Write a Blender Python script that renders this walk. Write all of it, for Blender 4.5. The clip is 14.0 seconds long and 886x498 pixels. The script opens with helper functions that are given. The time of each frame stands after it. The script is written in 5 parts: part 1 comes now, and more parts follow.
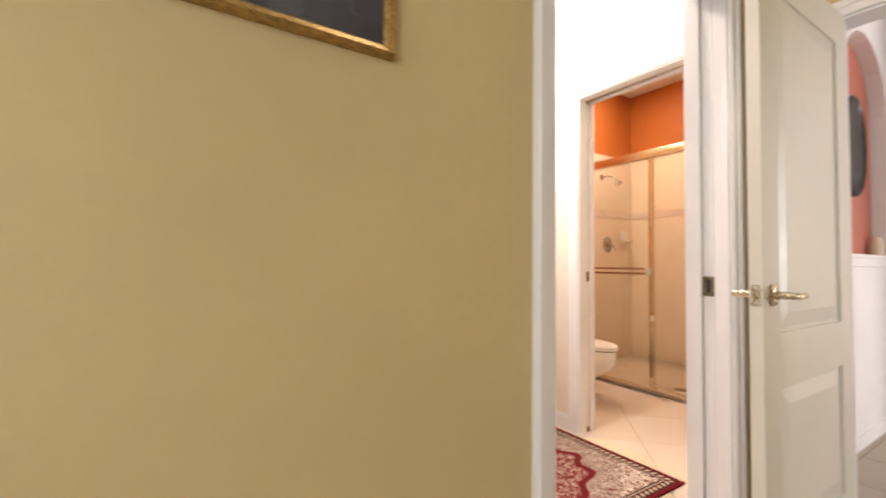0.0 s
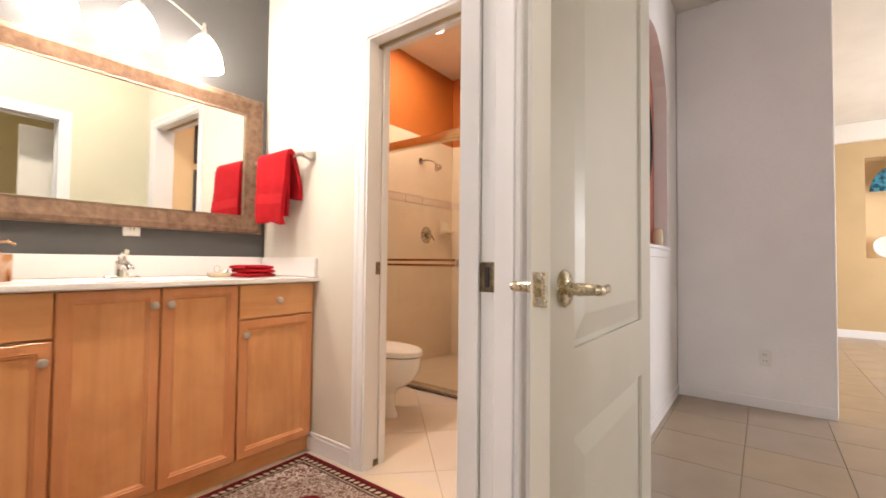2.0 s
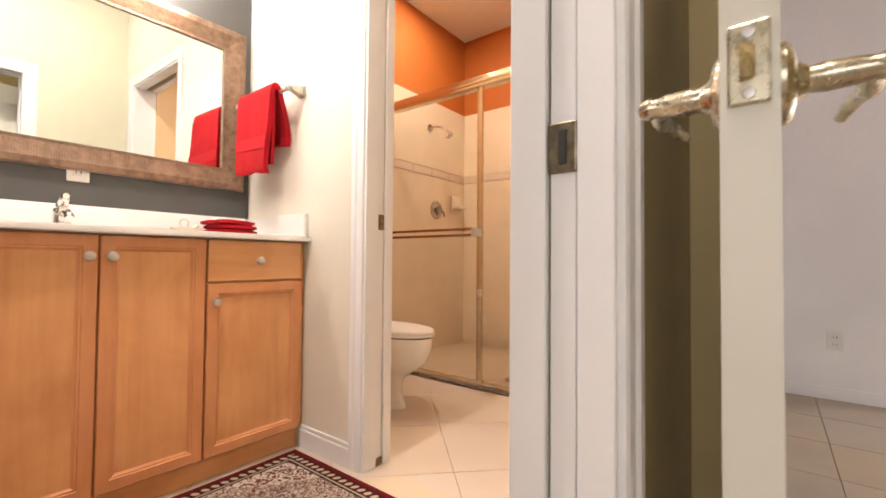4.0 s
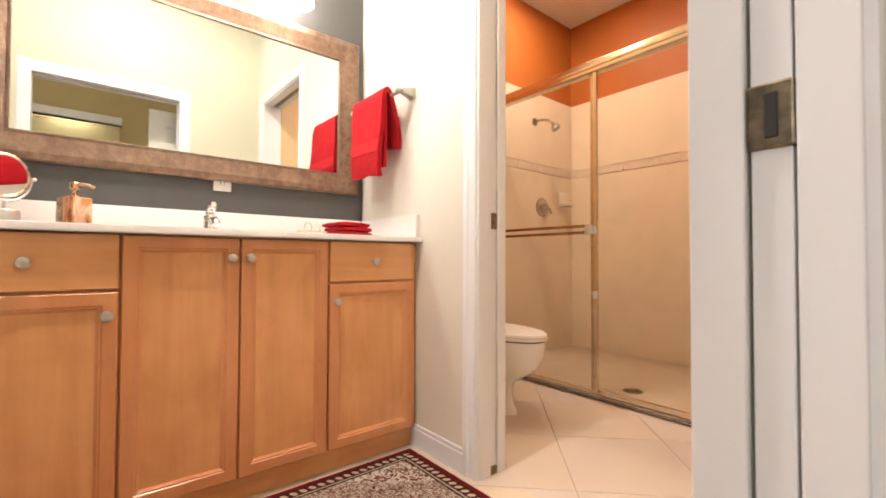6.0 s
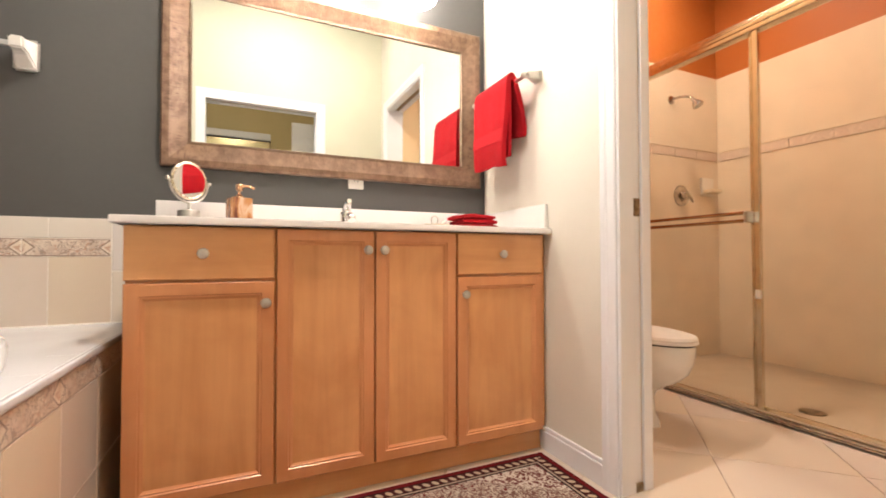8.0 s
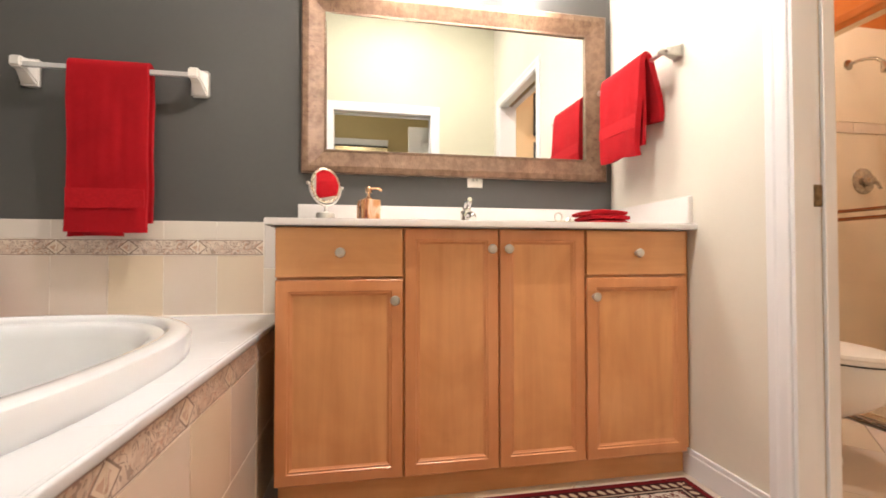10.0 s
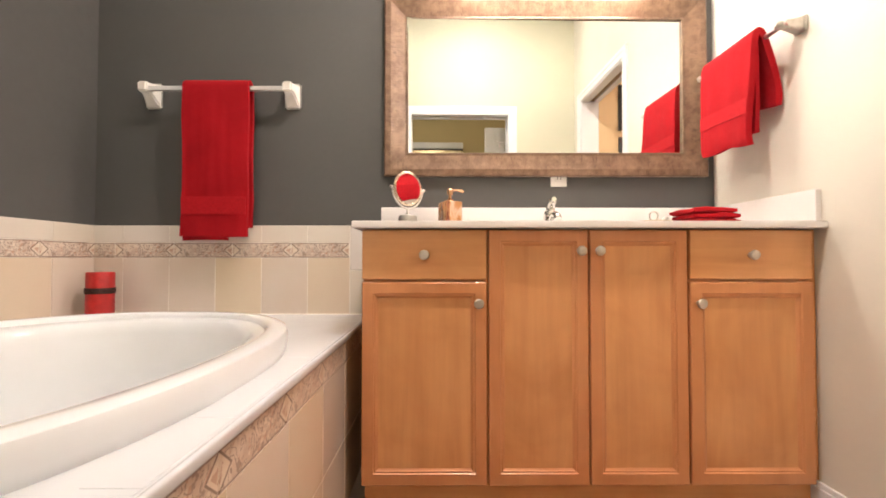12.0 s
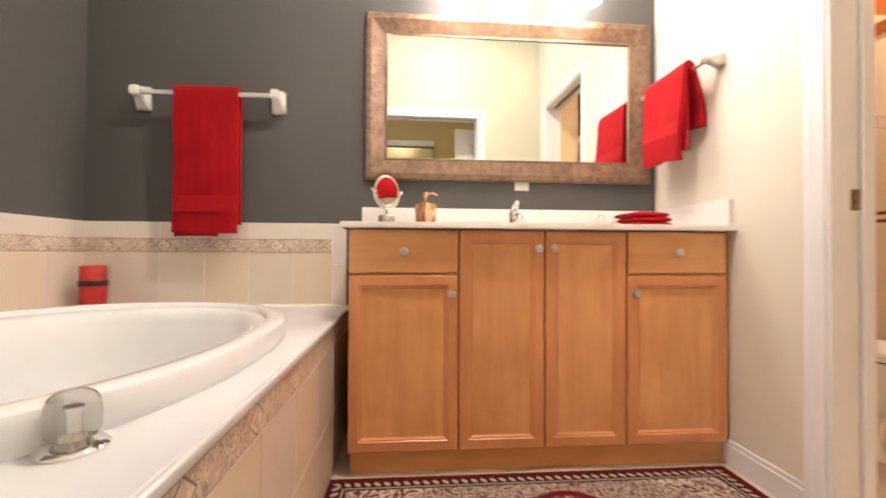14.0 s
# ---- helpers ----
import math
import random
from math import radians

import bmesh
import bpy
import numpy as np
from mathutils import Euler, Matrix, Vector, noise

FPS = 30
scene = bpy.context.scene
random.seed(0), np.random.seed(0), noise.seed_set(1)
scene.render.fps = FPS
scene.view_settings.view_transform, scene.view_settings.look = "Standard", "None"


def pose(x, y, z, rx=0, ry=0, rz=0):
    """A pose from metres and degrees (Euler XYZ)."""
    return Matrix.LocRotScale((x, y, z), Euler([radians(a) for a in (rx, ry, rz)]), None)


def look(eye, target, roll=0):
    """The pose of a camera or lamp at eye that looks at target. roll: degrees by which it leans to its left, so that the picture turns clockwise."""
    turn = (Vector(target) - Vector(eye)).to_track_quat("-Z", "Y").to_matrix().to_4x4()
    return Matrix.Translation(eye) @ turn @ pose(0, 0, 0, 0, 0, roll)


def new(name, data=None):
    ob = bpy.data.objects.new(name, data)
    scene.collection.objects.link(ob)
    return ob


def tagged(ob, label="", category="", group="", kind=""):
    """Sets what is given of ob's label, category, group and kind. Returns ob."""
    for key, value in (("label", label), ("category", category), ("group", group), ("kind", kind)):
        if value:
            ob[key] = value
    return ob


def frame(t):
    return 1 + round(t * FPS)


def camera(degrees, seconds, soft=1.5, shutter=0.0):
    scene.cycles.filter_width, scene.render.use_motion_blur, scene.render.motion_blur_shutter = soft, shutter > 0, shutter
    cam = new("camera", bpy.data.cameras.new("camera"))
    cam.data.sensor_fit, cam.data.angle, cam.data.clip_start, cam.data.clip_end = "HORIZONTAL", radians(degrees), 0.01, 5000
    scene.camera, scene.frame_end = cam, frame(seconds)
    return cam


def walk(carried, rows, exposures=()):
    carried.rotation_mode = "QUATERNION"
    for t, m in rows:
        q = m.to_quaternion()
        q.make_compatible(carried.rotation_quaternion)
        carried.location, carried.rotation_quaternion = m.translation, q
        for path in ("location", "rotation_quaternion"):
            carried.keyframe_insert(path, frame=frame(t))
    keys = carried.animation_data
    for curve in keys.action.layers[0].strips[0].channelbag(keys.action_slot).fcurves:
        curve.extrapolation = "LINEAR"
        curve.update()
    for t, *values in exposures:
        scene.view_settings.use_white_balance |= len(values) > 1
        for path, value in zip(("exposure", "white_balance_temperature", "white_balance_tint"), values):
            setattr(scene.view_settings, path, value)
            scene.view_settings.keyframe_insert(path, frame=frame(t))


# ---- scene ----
cam = camera(92.2, 14.0, 1.7, 0.5)
PATH = [
    (0, (-2.221, -2.182, 1.056), (-1.113, -0.470, 1.127), 0.6),
    (0.5, (-2.050, -2.124, 1.062), (-0.713, -0.584, 1.132), 0.6),
    (1, (-1.860, -2.076, 1.072), (-0.383, -0.671, 1.126), 0.5),
    (1.5, (-1.645, -2.017, 1.042), (-0.069, -0.723, 1.107), 0.5),
    (2, (-1.473, -1.942, 1.021), (0.156, -0.717, 1.081), 0.6),
    (2.2, (-1.411, -1.903, 1.008), (0.230, -0.693, 1.066), 0.6),
    (4.3, (-1.159, -1.628, 0.825), (0.437, -0.356, 0.873), 0.4),
    (4.5, (-1.154, -1.615, 0.829), (0.413, -0.309, 0.878), 0.4),
    (5, (-1.151, -1.592, 0.839), (0.324, -0.184, 0.886), 0.3),
    (5.5, (-1.156, -1.574, 0.838), (0.223, -0.071, 0.885), 0.2),
    (6, (-1.158, -1.553, 0.836), (0.132, 0.027, 0.881), 0.2),
    (6.5, (-1.160, -1.532, 0.830), (0.036, 0.120, 0.873), 0.1),
    (7, (-1.164, -1.507, 0.825), (-0.072, 0.216, 0.867), 0.0),
    (7.5, (-1.174, -1.480, 0.818), (-0.198, 0.311, 0.857), -0.0),
    (8, (-1.174, -1.459, 0.808), (-0.334, 0.400, 0.850), -0.1),
    (10.5, (-1.228, -1.383, 0.808), (-0.977, 0.642, 0.844), -0.0),
    (11, (-1.234, -1.372, 0.809), (-1.082, 0.662, 0.846), -0.0),
    (11.5, (-1.240, -1.368, 0.811), (-1.167, 0.670, 0.856), 0.0),
    (12, (-1.248, -1.360, 0.809), (-1.239, 0.679, 0.857), 0.0),
    (12.5, (-1.252, -1.364, 0.807), (-1.309, 0.674, 0.856), 0.1),
    (13, (-1.254, -1.411, 0.807), (-1.328, 0.627, 0.850), -0.0),
    (13.5, (-1.270, -1.481, 0.809), (-1.323, 0.558, 0.853), 0.1),
    (14, (-1.282, -1.563, 0.816), (-1.122, 0.471, 0.837), 0.3),
]
walk(cam, [(t, look(eye, target, roll)) for t, eye, target, roll in PATH],
     [(0.0, 0.22, 6650, 13), (0.5, 0.26, 6600, 12), (1.0, 0.14, 6600, 12), (1.5, -0.02, 6600, 12), (2.2, -0.05, 6600, 12), (4.3, 0.08, 6550, 11),
      (8.2, 0.06, 6450, 10), (10.5, 0.02, 6350, 10), (11.5, 0.02, 6450, 11), (12.5, 0.02, 6650, 12), (14.0, 0.0, 6750, 12)])

# ---- light ----
scene.view_settings.exposure = 0.0
world = bpy.data.worlds.new("world")
world.use_nodes = True
scene.world = world
sky = world.node_tree.nodes.new("ShaderNodeTexSky")
sky.sky_type, sky.sun_disc = "NISHITA", False
sky.sun_elevation, sky.sun_rotation = radians(40), radians(200)
world.node_tree.links.new(sky.outputs[0], world.node_tree.nodes["Background"].inputs[0])
world.node_tree.nodes["Background"].inputs[1].default_value = 0.1

VANITY_GLOW = 30.0


def lamp(name, kind, m, energy, color, size=0.1, size_y=None):
    data = bpy.data.lights.new(name, kind)
    data.energy, data.color = energy, color
    if kind == "AREA":
        data.shape = "RECTANGLE" if size_y else "DISK"
        data.size = size
        if size_y:
            data.size_y = size_y
    else:
        data.shadow_soft_size = size
    ob = new(name, data)
    ob.matrix_world = m
    return ob


# daylight in unseen window openings, added in the bedroom and in the far room
lamp("bedroom_fill_daylight", "AREA", look((-3.9, -3.53, 1.5), (-1.0, -1.0, 1.1)), 17, (0.97, 0.98, 1.0), 1.3, 1.3)
lamp("bedroom_fill_daylight", "AREA", look((-4.93, -2.24, 1.5), (0, -1.9, 1.3)), 24, (0.97, 0.98, 1.0), 1.35, 1.3)
lamp("far_room_daylight", "AREA", look((4.6, -5.93, 1.5), (4.6, 0, 1.4)), 215, (0.98, 0.98, 1.0), 2.4, 1.9)
# recessed downlights: toilet room and shower; then unseen fill added over tub, rug, inside bedroom
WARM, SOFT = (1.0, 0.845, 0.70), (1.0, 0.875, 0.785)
DOWNLIGHTS_AND_FILL = [(0.62, 0.05, 16.5, WARM), (1.41, 0.32, 21, WARM), (-2.05, -0.55, 7, SOFT), (-0.90, -0.45, 46, SOFT), (-1.35, -1.58, 13, SOFT)]
for dx, dy, watts, tone in DOWNLIGHTS_AND_FILL:
    lamp("downlight_and_fill_beam", "AREA", look((dx, dy, 3.03), (dx, dy, 0)), watts, tone, 0.11)

# ---- materials ----


class Nodes:
    """Short hand for building a node tree."""

    def __init__(self, name):
        self.mat = bpy.data.materials.new(name)
        self.mat.use_nodes = True
        self.nt = self.mat.node_tree
        self.bsdf = self.nt.nodes["Principled BSDF"]
        self.co = self.nt.nodes.new("ShaderNodeTexCoord").outputs["Object"]

    def put(self, value, socket):
        if isinstance(value, bpy.types.NodeSocket):
            self.nt.links.new(value, socket)
        elif isinstance(value, (tuple, list)) and len(value) == 3 and socket.type == "RGBA":
            socket.default_value = (*value, 1)
        else:
            socket.default_value = value

    def math(self, op, a, b=0.0, c=0.0):
        n = self.nt.nodes.new("ShaderNodeMath")
        n.operation = op
        for v, s in zip((a, b, c), n.inputs):
            self.put(v, s)
        return n.outputs[0]

    def mix(self, fac, a, b, blend="MIX"):
        n = self.nt.nodes.new("ShaderNodeMix")
        n.data_type, n.blend_type = "RGBA", blend
        self.put(fac, n.inputs[0])
        self.put(a, n.inputs[6])
        self.put(b, n.inputs[7])
        return n.outputs[2]

    def stretch(self, sx, sy, sz, co=None):
        n = self.nt.nodes.new("ShaderNodeMapping")
        n.inputs["Scale"].default_value = (sx, sy, sz)
        self.nt.links.new(co or self.co, n.inputs[0])
        return n.outputs[0]

    def noise(self, scale, detail=4.0, rough=0.55, co=None, distortion=0.0):
        n = self.nt.nodes.new("ShaderNodeTexNoise")
        n.inputs["Scale"].default_value, n.inputs["Detail"].default_value = scale, detail
        n.inputs["Roughness"].default_value, n.inputs["Distortion"].default_value = rough, distortion
        self.nt.links.new(co or self.co, n.inputs["Vector"])
        return n.outputs[0]

    def ramp(self, fac, lo, hi, a=0.0, b=1.0):
        n = self.nt.nodes.new("ShaderNodeMapRange")
        n.interpolation_type = "SMOOTHSTEP"
        self.put(fac, n.inputs[0])
        for i, v in zip((1, 2, 3, 4), (lo, hi, a, b)):
            n.inputs[i].default_value = v
        return n.outputs[0]

    def xyz(self, co=None):
        n = self.nt.nodes.new("ShaderNodeSeparateXYZ")
        self.nt.links.new(co or self.co, n.inputs[0])
        return n.outputs

    def voronoi(self, scale, feature="F1", co=None):
        n = self.nt.nodes.new("ShaderNodeTexVoronoi")
        n.feature = feature
        n.inputs["Scale"].default_value = scale
        self.nt.links.new(co or self.co, n.inputs["Vector"])
        return n.outputs["Distance"]

    def chance(self):
        return self.nt.nodes.new("ShaderNodeObjectInfo").outputs["Random"]

    def bump(self, height, strength, distance=0.002):
        n = self.nt.nodes.new("ShaderNodeBump")
        n.inputs["Strength"].default_value, n.inputs["Distance"].default_value = strength, distance
        self.nt.links.new(height, n.inputs["Height"])
        self.nt.links.new(n.outputs[0], self.bsdf.inputs["Normal"])

    def done(self, color, rough=0.5, metal=0.0, **more):
        self.put(color, self.bsdf.inputs["Base Color"])
        self.put(rough, self.bsdf.inputs["Roughness"])
        self.put(metal, self.bsdf.inputs["Metallic"])
        for k, v in more.items():
            self.put(v, self.bsdf.inputs[k.replace("_", " ")])
        return self.mat


def shade(c, k):
    return tuple(min(1.0, v * k) for v in c)


def paint(name, c, rough=0.55, peel=0.12):
    """Rolled wall paint: faint orange peel and slow blotches."""
    n = Nodes(name)
    col = n.mix(n.ramp(n.noise(1.3, 3), 0.35, 0.65), shade(c, 0.95), shade(c, 1.03))
    col = n.mix(n.ramp(n.noise(45, 3), 0.4, 0.7, 0, 0.25), col, shade(c, 0.93))
    n.bump(n.noise(260, 3), peel, 0.001)
    return n.done(col, n.ramp(n.noise(30), 0.3, 0.7, rough - 0.06, rough + 0.06), 0, Specular_IOR_Level=0.28)


def plain(name, c, rough=0.4, metal=0.0, vary=0.06, scale=25, bump=0.0, **more):
    n = Nodes(name)
    col = n.mix(n.ramp(n.noise(scale, 4), 0.3, 0.7), shade(c, 1 - vary), shade(c, 1 + vary))
    if bump:
        n.bump(n.noise(scale * 6, 3), bump, 0.001)
    return n.done(col, n.ramp(n.noise(scale * 2.3, 3), 0.3, 0.7, max(0, rough - 0.05), rough + 0.05), metal, **more)


def maple(name, along="z", low=(0.64, 0.272, 0.094), high=(0.80, 0.385, 0.155)):
    """Honey-stained maple with long soft figure along one axis."""
    n = Nodes(name)
    s = {"z": (9, 9, 0.9), "x": (0.9, 9, 9)}[along]
    fine = {"z": (90, 90, 3.5), "x": (3.5, 90, 90)}[along]
    off = n.nt.nodes.new("ShaderNodeVectorMath")
    off.operation = "ADD"
    n.nt.links.new(n.co, off.inputs[0])
    shift = n.math("MULTIPLY", n.chance(), 17.0)
    comb = n.nt.nodes.new("ShaderNodeCombineXYZ")
    for i in range(3):
        n.nt.links.new(shift, comb.inputs[i])
    n.nt.links.new(comb.outputs[0], off.inputs[1])
    co = off.outputs[0]
    figure = n.math("ADD", n.math("MULTIPLY", n.noise(1.0, 4, 0.5, n.stretch(*s, co), 1.4), 0.45), n.math("MULTIPLY", n.noise(3.4, 4, 0.55, co, 0.8), 0.55))
    grain = n.noise(1.0, 5, 0.6, n.stretch(*fine, co))
    col = n.mix(n.ramp(figure, 0.33, 0.67), low, high)
    col = n.mix(n.ramp(grain, 0.35, 0.75, 0, 0.11), col, (0.46, 0.19, 0.065))
    col = n.mix(n.ramp(n.chance(), 0, 1, 0, 0.22), col, (0.64, 0.33, 0.14))
    n.bump(grain, 0.06, 0.0006)
    return n.done(col, n.ramp(grain, 0.3, 0.7, 0.30, 0.40), 0, Coat_Weight=0.25, Coat_Roughness=0.25)


def ceramic(name, c, vein, rough=0.18, mottled=0.5, vary=1.0):
    n = Nodes(name)
    k = n.ramp(n.chance(), 0, 1, 0.5 - vary / 2, 0.5 + vary / 2)
    base = n.mix(k, (c[0] * 0.96, c[1] * 0.98, c[2] * 1.06), (c[0] * 1.01, c[1] * 0.985, c[2] * 0.89))
    col = n.mix(n.ramp(n.noise(3.0, 3, 0.5), 0.3, 0.75, 0, mottled), base, vein)
    col = n.mix(n.ramp(n.noise(140, 2), 0.5, 0.8, 0, 0.12), col, shade(vein, 0.94))
    n.bump(n.noise(7, 1), 0.03, 0.001)
    return n.done(col, n.ramp(n.noise(5, 2), 0.3, 0.7, rough, rough + 0.05), 0)


def listello(name="border_tile_glaze", fade=0.0):
    """Border tile: cream diamonds at the ends of each piece, scrollwork in rose and grey between two dark lines."""
    n = Nodes(name)
    x, y, z = n.xyz()
    u = n.math("DIVIDE", n.math("ABSOLUTE", x), 0.1285)
    v = n.math("DIVIDE", n.math("ABSOLUTE", z), 0.0325)
    scroll = n.noise(19, 2, 0.5, None, 2.2)
    leaf = n.voronoi(36, "SMOOTH_F1")
    col = n.mix(n.ramp(n.noise(20, 2, 0.5, None, 1.0), 0.42, 0.60), (0.70, 0.60, 0.51), (0.58, 0.46, 0.38))
    col = n.mix(n.ramp(n.noise(27, 2, 0.5, None, 1.8), 0.60, 0.66, 0, 0.8), col, (0.50, 0.29, 0.20))
    col = n.mix(n.ramp(leaf, 0.24, 0.18, 0, 0.8), col, (0.74, 0.64, 0.54))
    curl = n.math("ABSOLUTE", n.math("SUBTRACT", n.math("FRACT", n.math("MULTIPLY", scroll, 5.0)), 0.5))
    col = n.mix(n.ramp(curl, 0.14, 0.07, 0, 0.85), col, (0.30, 0.22, 0.18))
    diamond = n.math("ADD", n.math("MULTIPLY", n.math("SUBTRACT", 1.0, u), 3.4), v)
    col = n.mix(n.ramp(diamond, 1.04, 0.98), col, (0.24, 0.17, 0.135))
    col = n.mix(n.ramp(diamond, 0.88, 0.82), col, (0.74, 0.64, 0.53))
    col = n.mix(n.math("MULTIPLY", n.ramp(diamond, 0.62, 0.56), n.ramp(scroll, 0.46, 0.52)), col, (0.55, 0.38, 0.29))
    ring = n.math("MULTIPLY", n.ramp(v, 0.84, 0.88), n.ramp(v, 0.97, 0.94))
    col = n.mix(n.math("MULTIPLY", ring, 0.8), col, (0.27, 0.20, 0.17))
    if fade:
        col = n.mix(fade, col, (0.66, 0.52, 0.40))
    n.bump(n.mix(0.5, scroll, leaf), 0.3, 0.002)
    return n.done(col, 0.28)


def persian():
    """Woven rug: dark red edge, striped guard border, cream scrollwork field and a red scalloped medallion."""
    n = Nodes("rug_pile")
    x, y, z = n.xyz()
    ax, ay = n.math("ABSOLUTE", x), n.math("ABSOLUTE", y)
    d = n.math("MINIMUM", n.math("SUBTRACT", 0.745, ax), n.math("SUBTRACT", 0.525, ay))
    scroll = n.noise(34, 2, 0.5, None, 2.2)
    petals = n.voronoi(32, "SMOOTH_F1")
    dots = n.voronoi(60)
    cream, red, dark = (0.52, 0.45, 0.38), (0.15, 0.010, 0.012), (0.020, 0.010, 0.010)
    field = n.mix(n.ramp(n.math("ABSOLUTE", n.math("SUBTRACT", n.math("FRACT", n.math("MULTIPLY", scroll, 4.0)), 0.5)), 0.20, 0.30), cream, (0.17, 0.085, 0.070))
    field = n.mix(n.ramp(petals, 0.20, 0.14), field, red)
    field = n.mix(n.ramp(dots, 0.2, 0.12), field, (0.13, 0.10, 0.09))
    lobes = n.math("MULTIPLY", n.math("SINE", n.math("MULTIPLY", n.math("ARCTAN2", n.math("MULTIPLY", y, 1.5), x), 12.0)), 0.05)
    r = n.math("SQRT", n.math("ADD", n.math("POWER", n.math("DIVIDE", x, 0.53), 2.0), n.math("POWER", n.math("DIVIDE", y, 0.38), 2.0)))
    r = n.math("ADD", r, lobes)
    inner = n.mix(n.ramp(scroll, 0.50, 0.55), (0.17, 0.014, 0.015), (0.46, 0.34, 0.28))
    inner = n.mix(n.ramp(dots, 0.22, 0.14), inner, dark)
    col = n.mix(n.ramp(r, 1.0, 0.98), field, inner)
    edge = n.math("MULTIPLY", n.ramp(r, 0.90, 0.93), n.ramp(r, 1.02, 0.99))
    col = n.mix(edge, col, red)
    core = n.ramp(r, 0.52, 0.49)
    col = n.mix(core, col, n.mix(n.ramp(scroll, 0.46, 0.52), cream, (0.28, 0.06, 0.05)))
    corner = n.math("ADD", n.math("DIVIDE", n.math("SUBTRACT", 0.66, ax), 0.34), n.math("DIVIDE", n.math("SUBTRACT", 0.44, ay), 0.24))
    col = n.mix(n.ramp(n.math("ADD", corner, n.math("MULTIPLY", scroll, 0.3)), 1.0, 0.96), col, n.mix(n.ramp(scroll, 0.48, 0.54), (0.62, 0.54, 0.46), (0.15, 0.045, 0.040)))
    side = n.math("LESS_THAN", n.math("SUBTRACT", 0.525, ay), n.math("SUBTRACT", 0.745, ax))
    run = n.math("ADD", n.math("MULTIPLY", x, side), n.math("MULTIPLY", y, n.math("SUBTRACT", 1.0, side)))
    u = n.math("SUBTRACT", n.math("FRACT", n.math("DIVIDE", run, 0.034)), 0.5)
    v = n.math("DIVIDE", n.math("SUBTRACT", d, 0.045), 0.016)
    lean = n.math("SUBTRACT", n.math("MULTIPLY", u, 2.3), n.math("MULTIPLY", v, 0.45))
    bead = n.math("ADD", n.math("POWER", lean, 2.0), n.math("MULTIPLY", n.math("POWER", v, 2.0), 0.7))
    guard = n.mix(n.ramp(bead, 0.60, 0.35), (0.055, 0.012, 0.012), (0.50, 0.38, 0.27))
    col = n.mix(n.ramp(d, 0.082, 0.080), col, dark)
    col = n.mix(n.ramp(d, 0.074, 0.072), col, (0.40, 0.30, 0.23))
    col = n.mix(n.ramp(d, 0.066, 0.064), col, dark)
    col = n.mix(n.ramp(d, 0.061, 0.059), col, guard)
    col = n.mix(n.ramp(d, 0.030, 0.028), col, dark)
    col = n.mix(n.ramp(d, 0.025, 0.023), col, (0.13, 0.006, 0.009))
    pile = n.noise(500, 2)
    col = n.mix(n.ramp(pile, 0.3, 0.7, 0, 0.22), col, shade(dark, 2))
    n.bump(pile, 0.5, 0.003)
    return n.done(col, 1.0, 0, Specular_IOR_Level=0.1)


def terry(name, c):
    n = Nodes(name)
    loops = n.noise(420, 2, 0.7)
    col = n.mix(n.ramp(n.noise(7, 4), 0.3, 0.7), shade(c, 0.88), shade(c, 1.10))
    col = n.mix(n.ramp(loops, 0.35, 0.7, 0, 0.35), col, shade(c, 0.6))
    n.bump(loops, 0.7, 0.003)
    return n.done(col, 0.95, 0, Specular_IOR_Level=0.15)


def glow(name, c, strength):
    n = Nodes(name)
    return n.done((0.9, 0.88, 0.84), 0.3, 0, Emission_Color=c, Emission_Strength=strength)


def ridged(name, along):
    """Bronze-brown mirror frame: fine ridges across each rail, patchy leaf and dark rubbed dashes."""
    n = Nodes(name)
    x, y, z = n.xyz()
    run = x if along == "x" else z
    across = (220, 60, 30) if along == "x" else (30, 60, 220)
    wobble = n.math("MULTIPLY", n.noise(35, 2), 0.004)
    ridge = n.math("SINE", n.math("MULTIPLY", n.math("ADD", run, wobble), 1450.0))
    patch = n.noise(26, 4, 0.65)
    dash = n.noise(1.0, 3, 0.6, n.stretch(*across))
    col = n.mix(n.ramp(patch, 0.36, 0.64), (0.145, 0.082, 0.048), (0.235, 0.145, 0.090))
    col = n.mix(n.ramp(ridge, -0.2, -0.9, 0, 0.35), col, (0.10, 0.055, 0.036))
    col = n.mix(n.ramp(dash, 0.56, 0.68, 0, 0.7), col, (0.075, 0.040, 0.026))
    col = n.mix(n.ramp(n.noise(9, 3), 0.5, 0.7, 0, 0.3), col, (0.27, 0.175, 0.115))
    n.bump(n.math("ADD", n.math("MULTIPLY", ridge, 0.5), patch), 0.5, 0.0012)
    return n.done(col, n.ramp(patch, 0.3, 0.7, 0.45, 0.33), 0.25)


def watercolour(name):
    """Blue sea and sky washes with pale clouds."""
    n = Nodes(name)
    cloud = n.noise(7, 5, 0.6, n.stretch(1, 1, 1.6), 0.8)
    wash = n.noise(22, 4, 0.6)
    col = n.mix(n.ramp(wash, 0.35, 0.65), (0.16, 0.36, 0.60), (0.30, 0.52, 0.74))
    col = n.mix(n.ramp(cloud, 0.48, 0.58), col, (0.72, 0.76, 0.80))
    return n.done(col, 0.5)


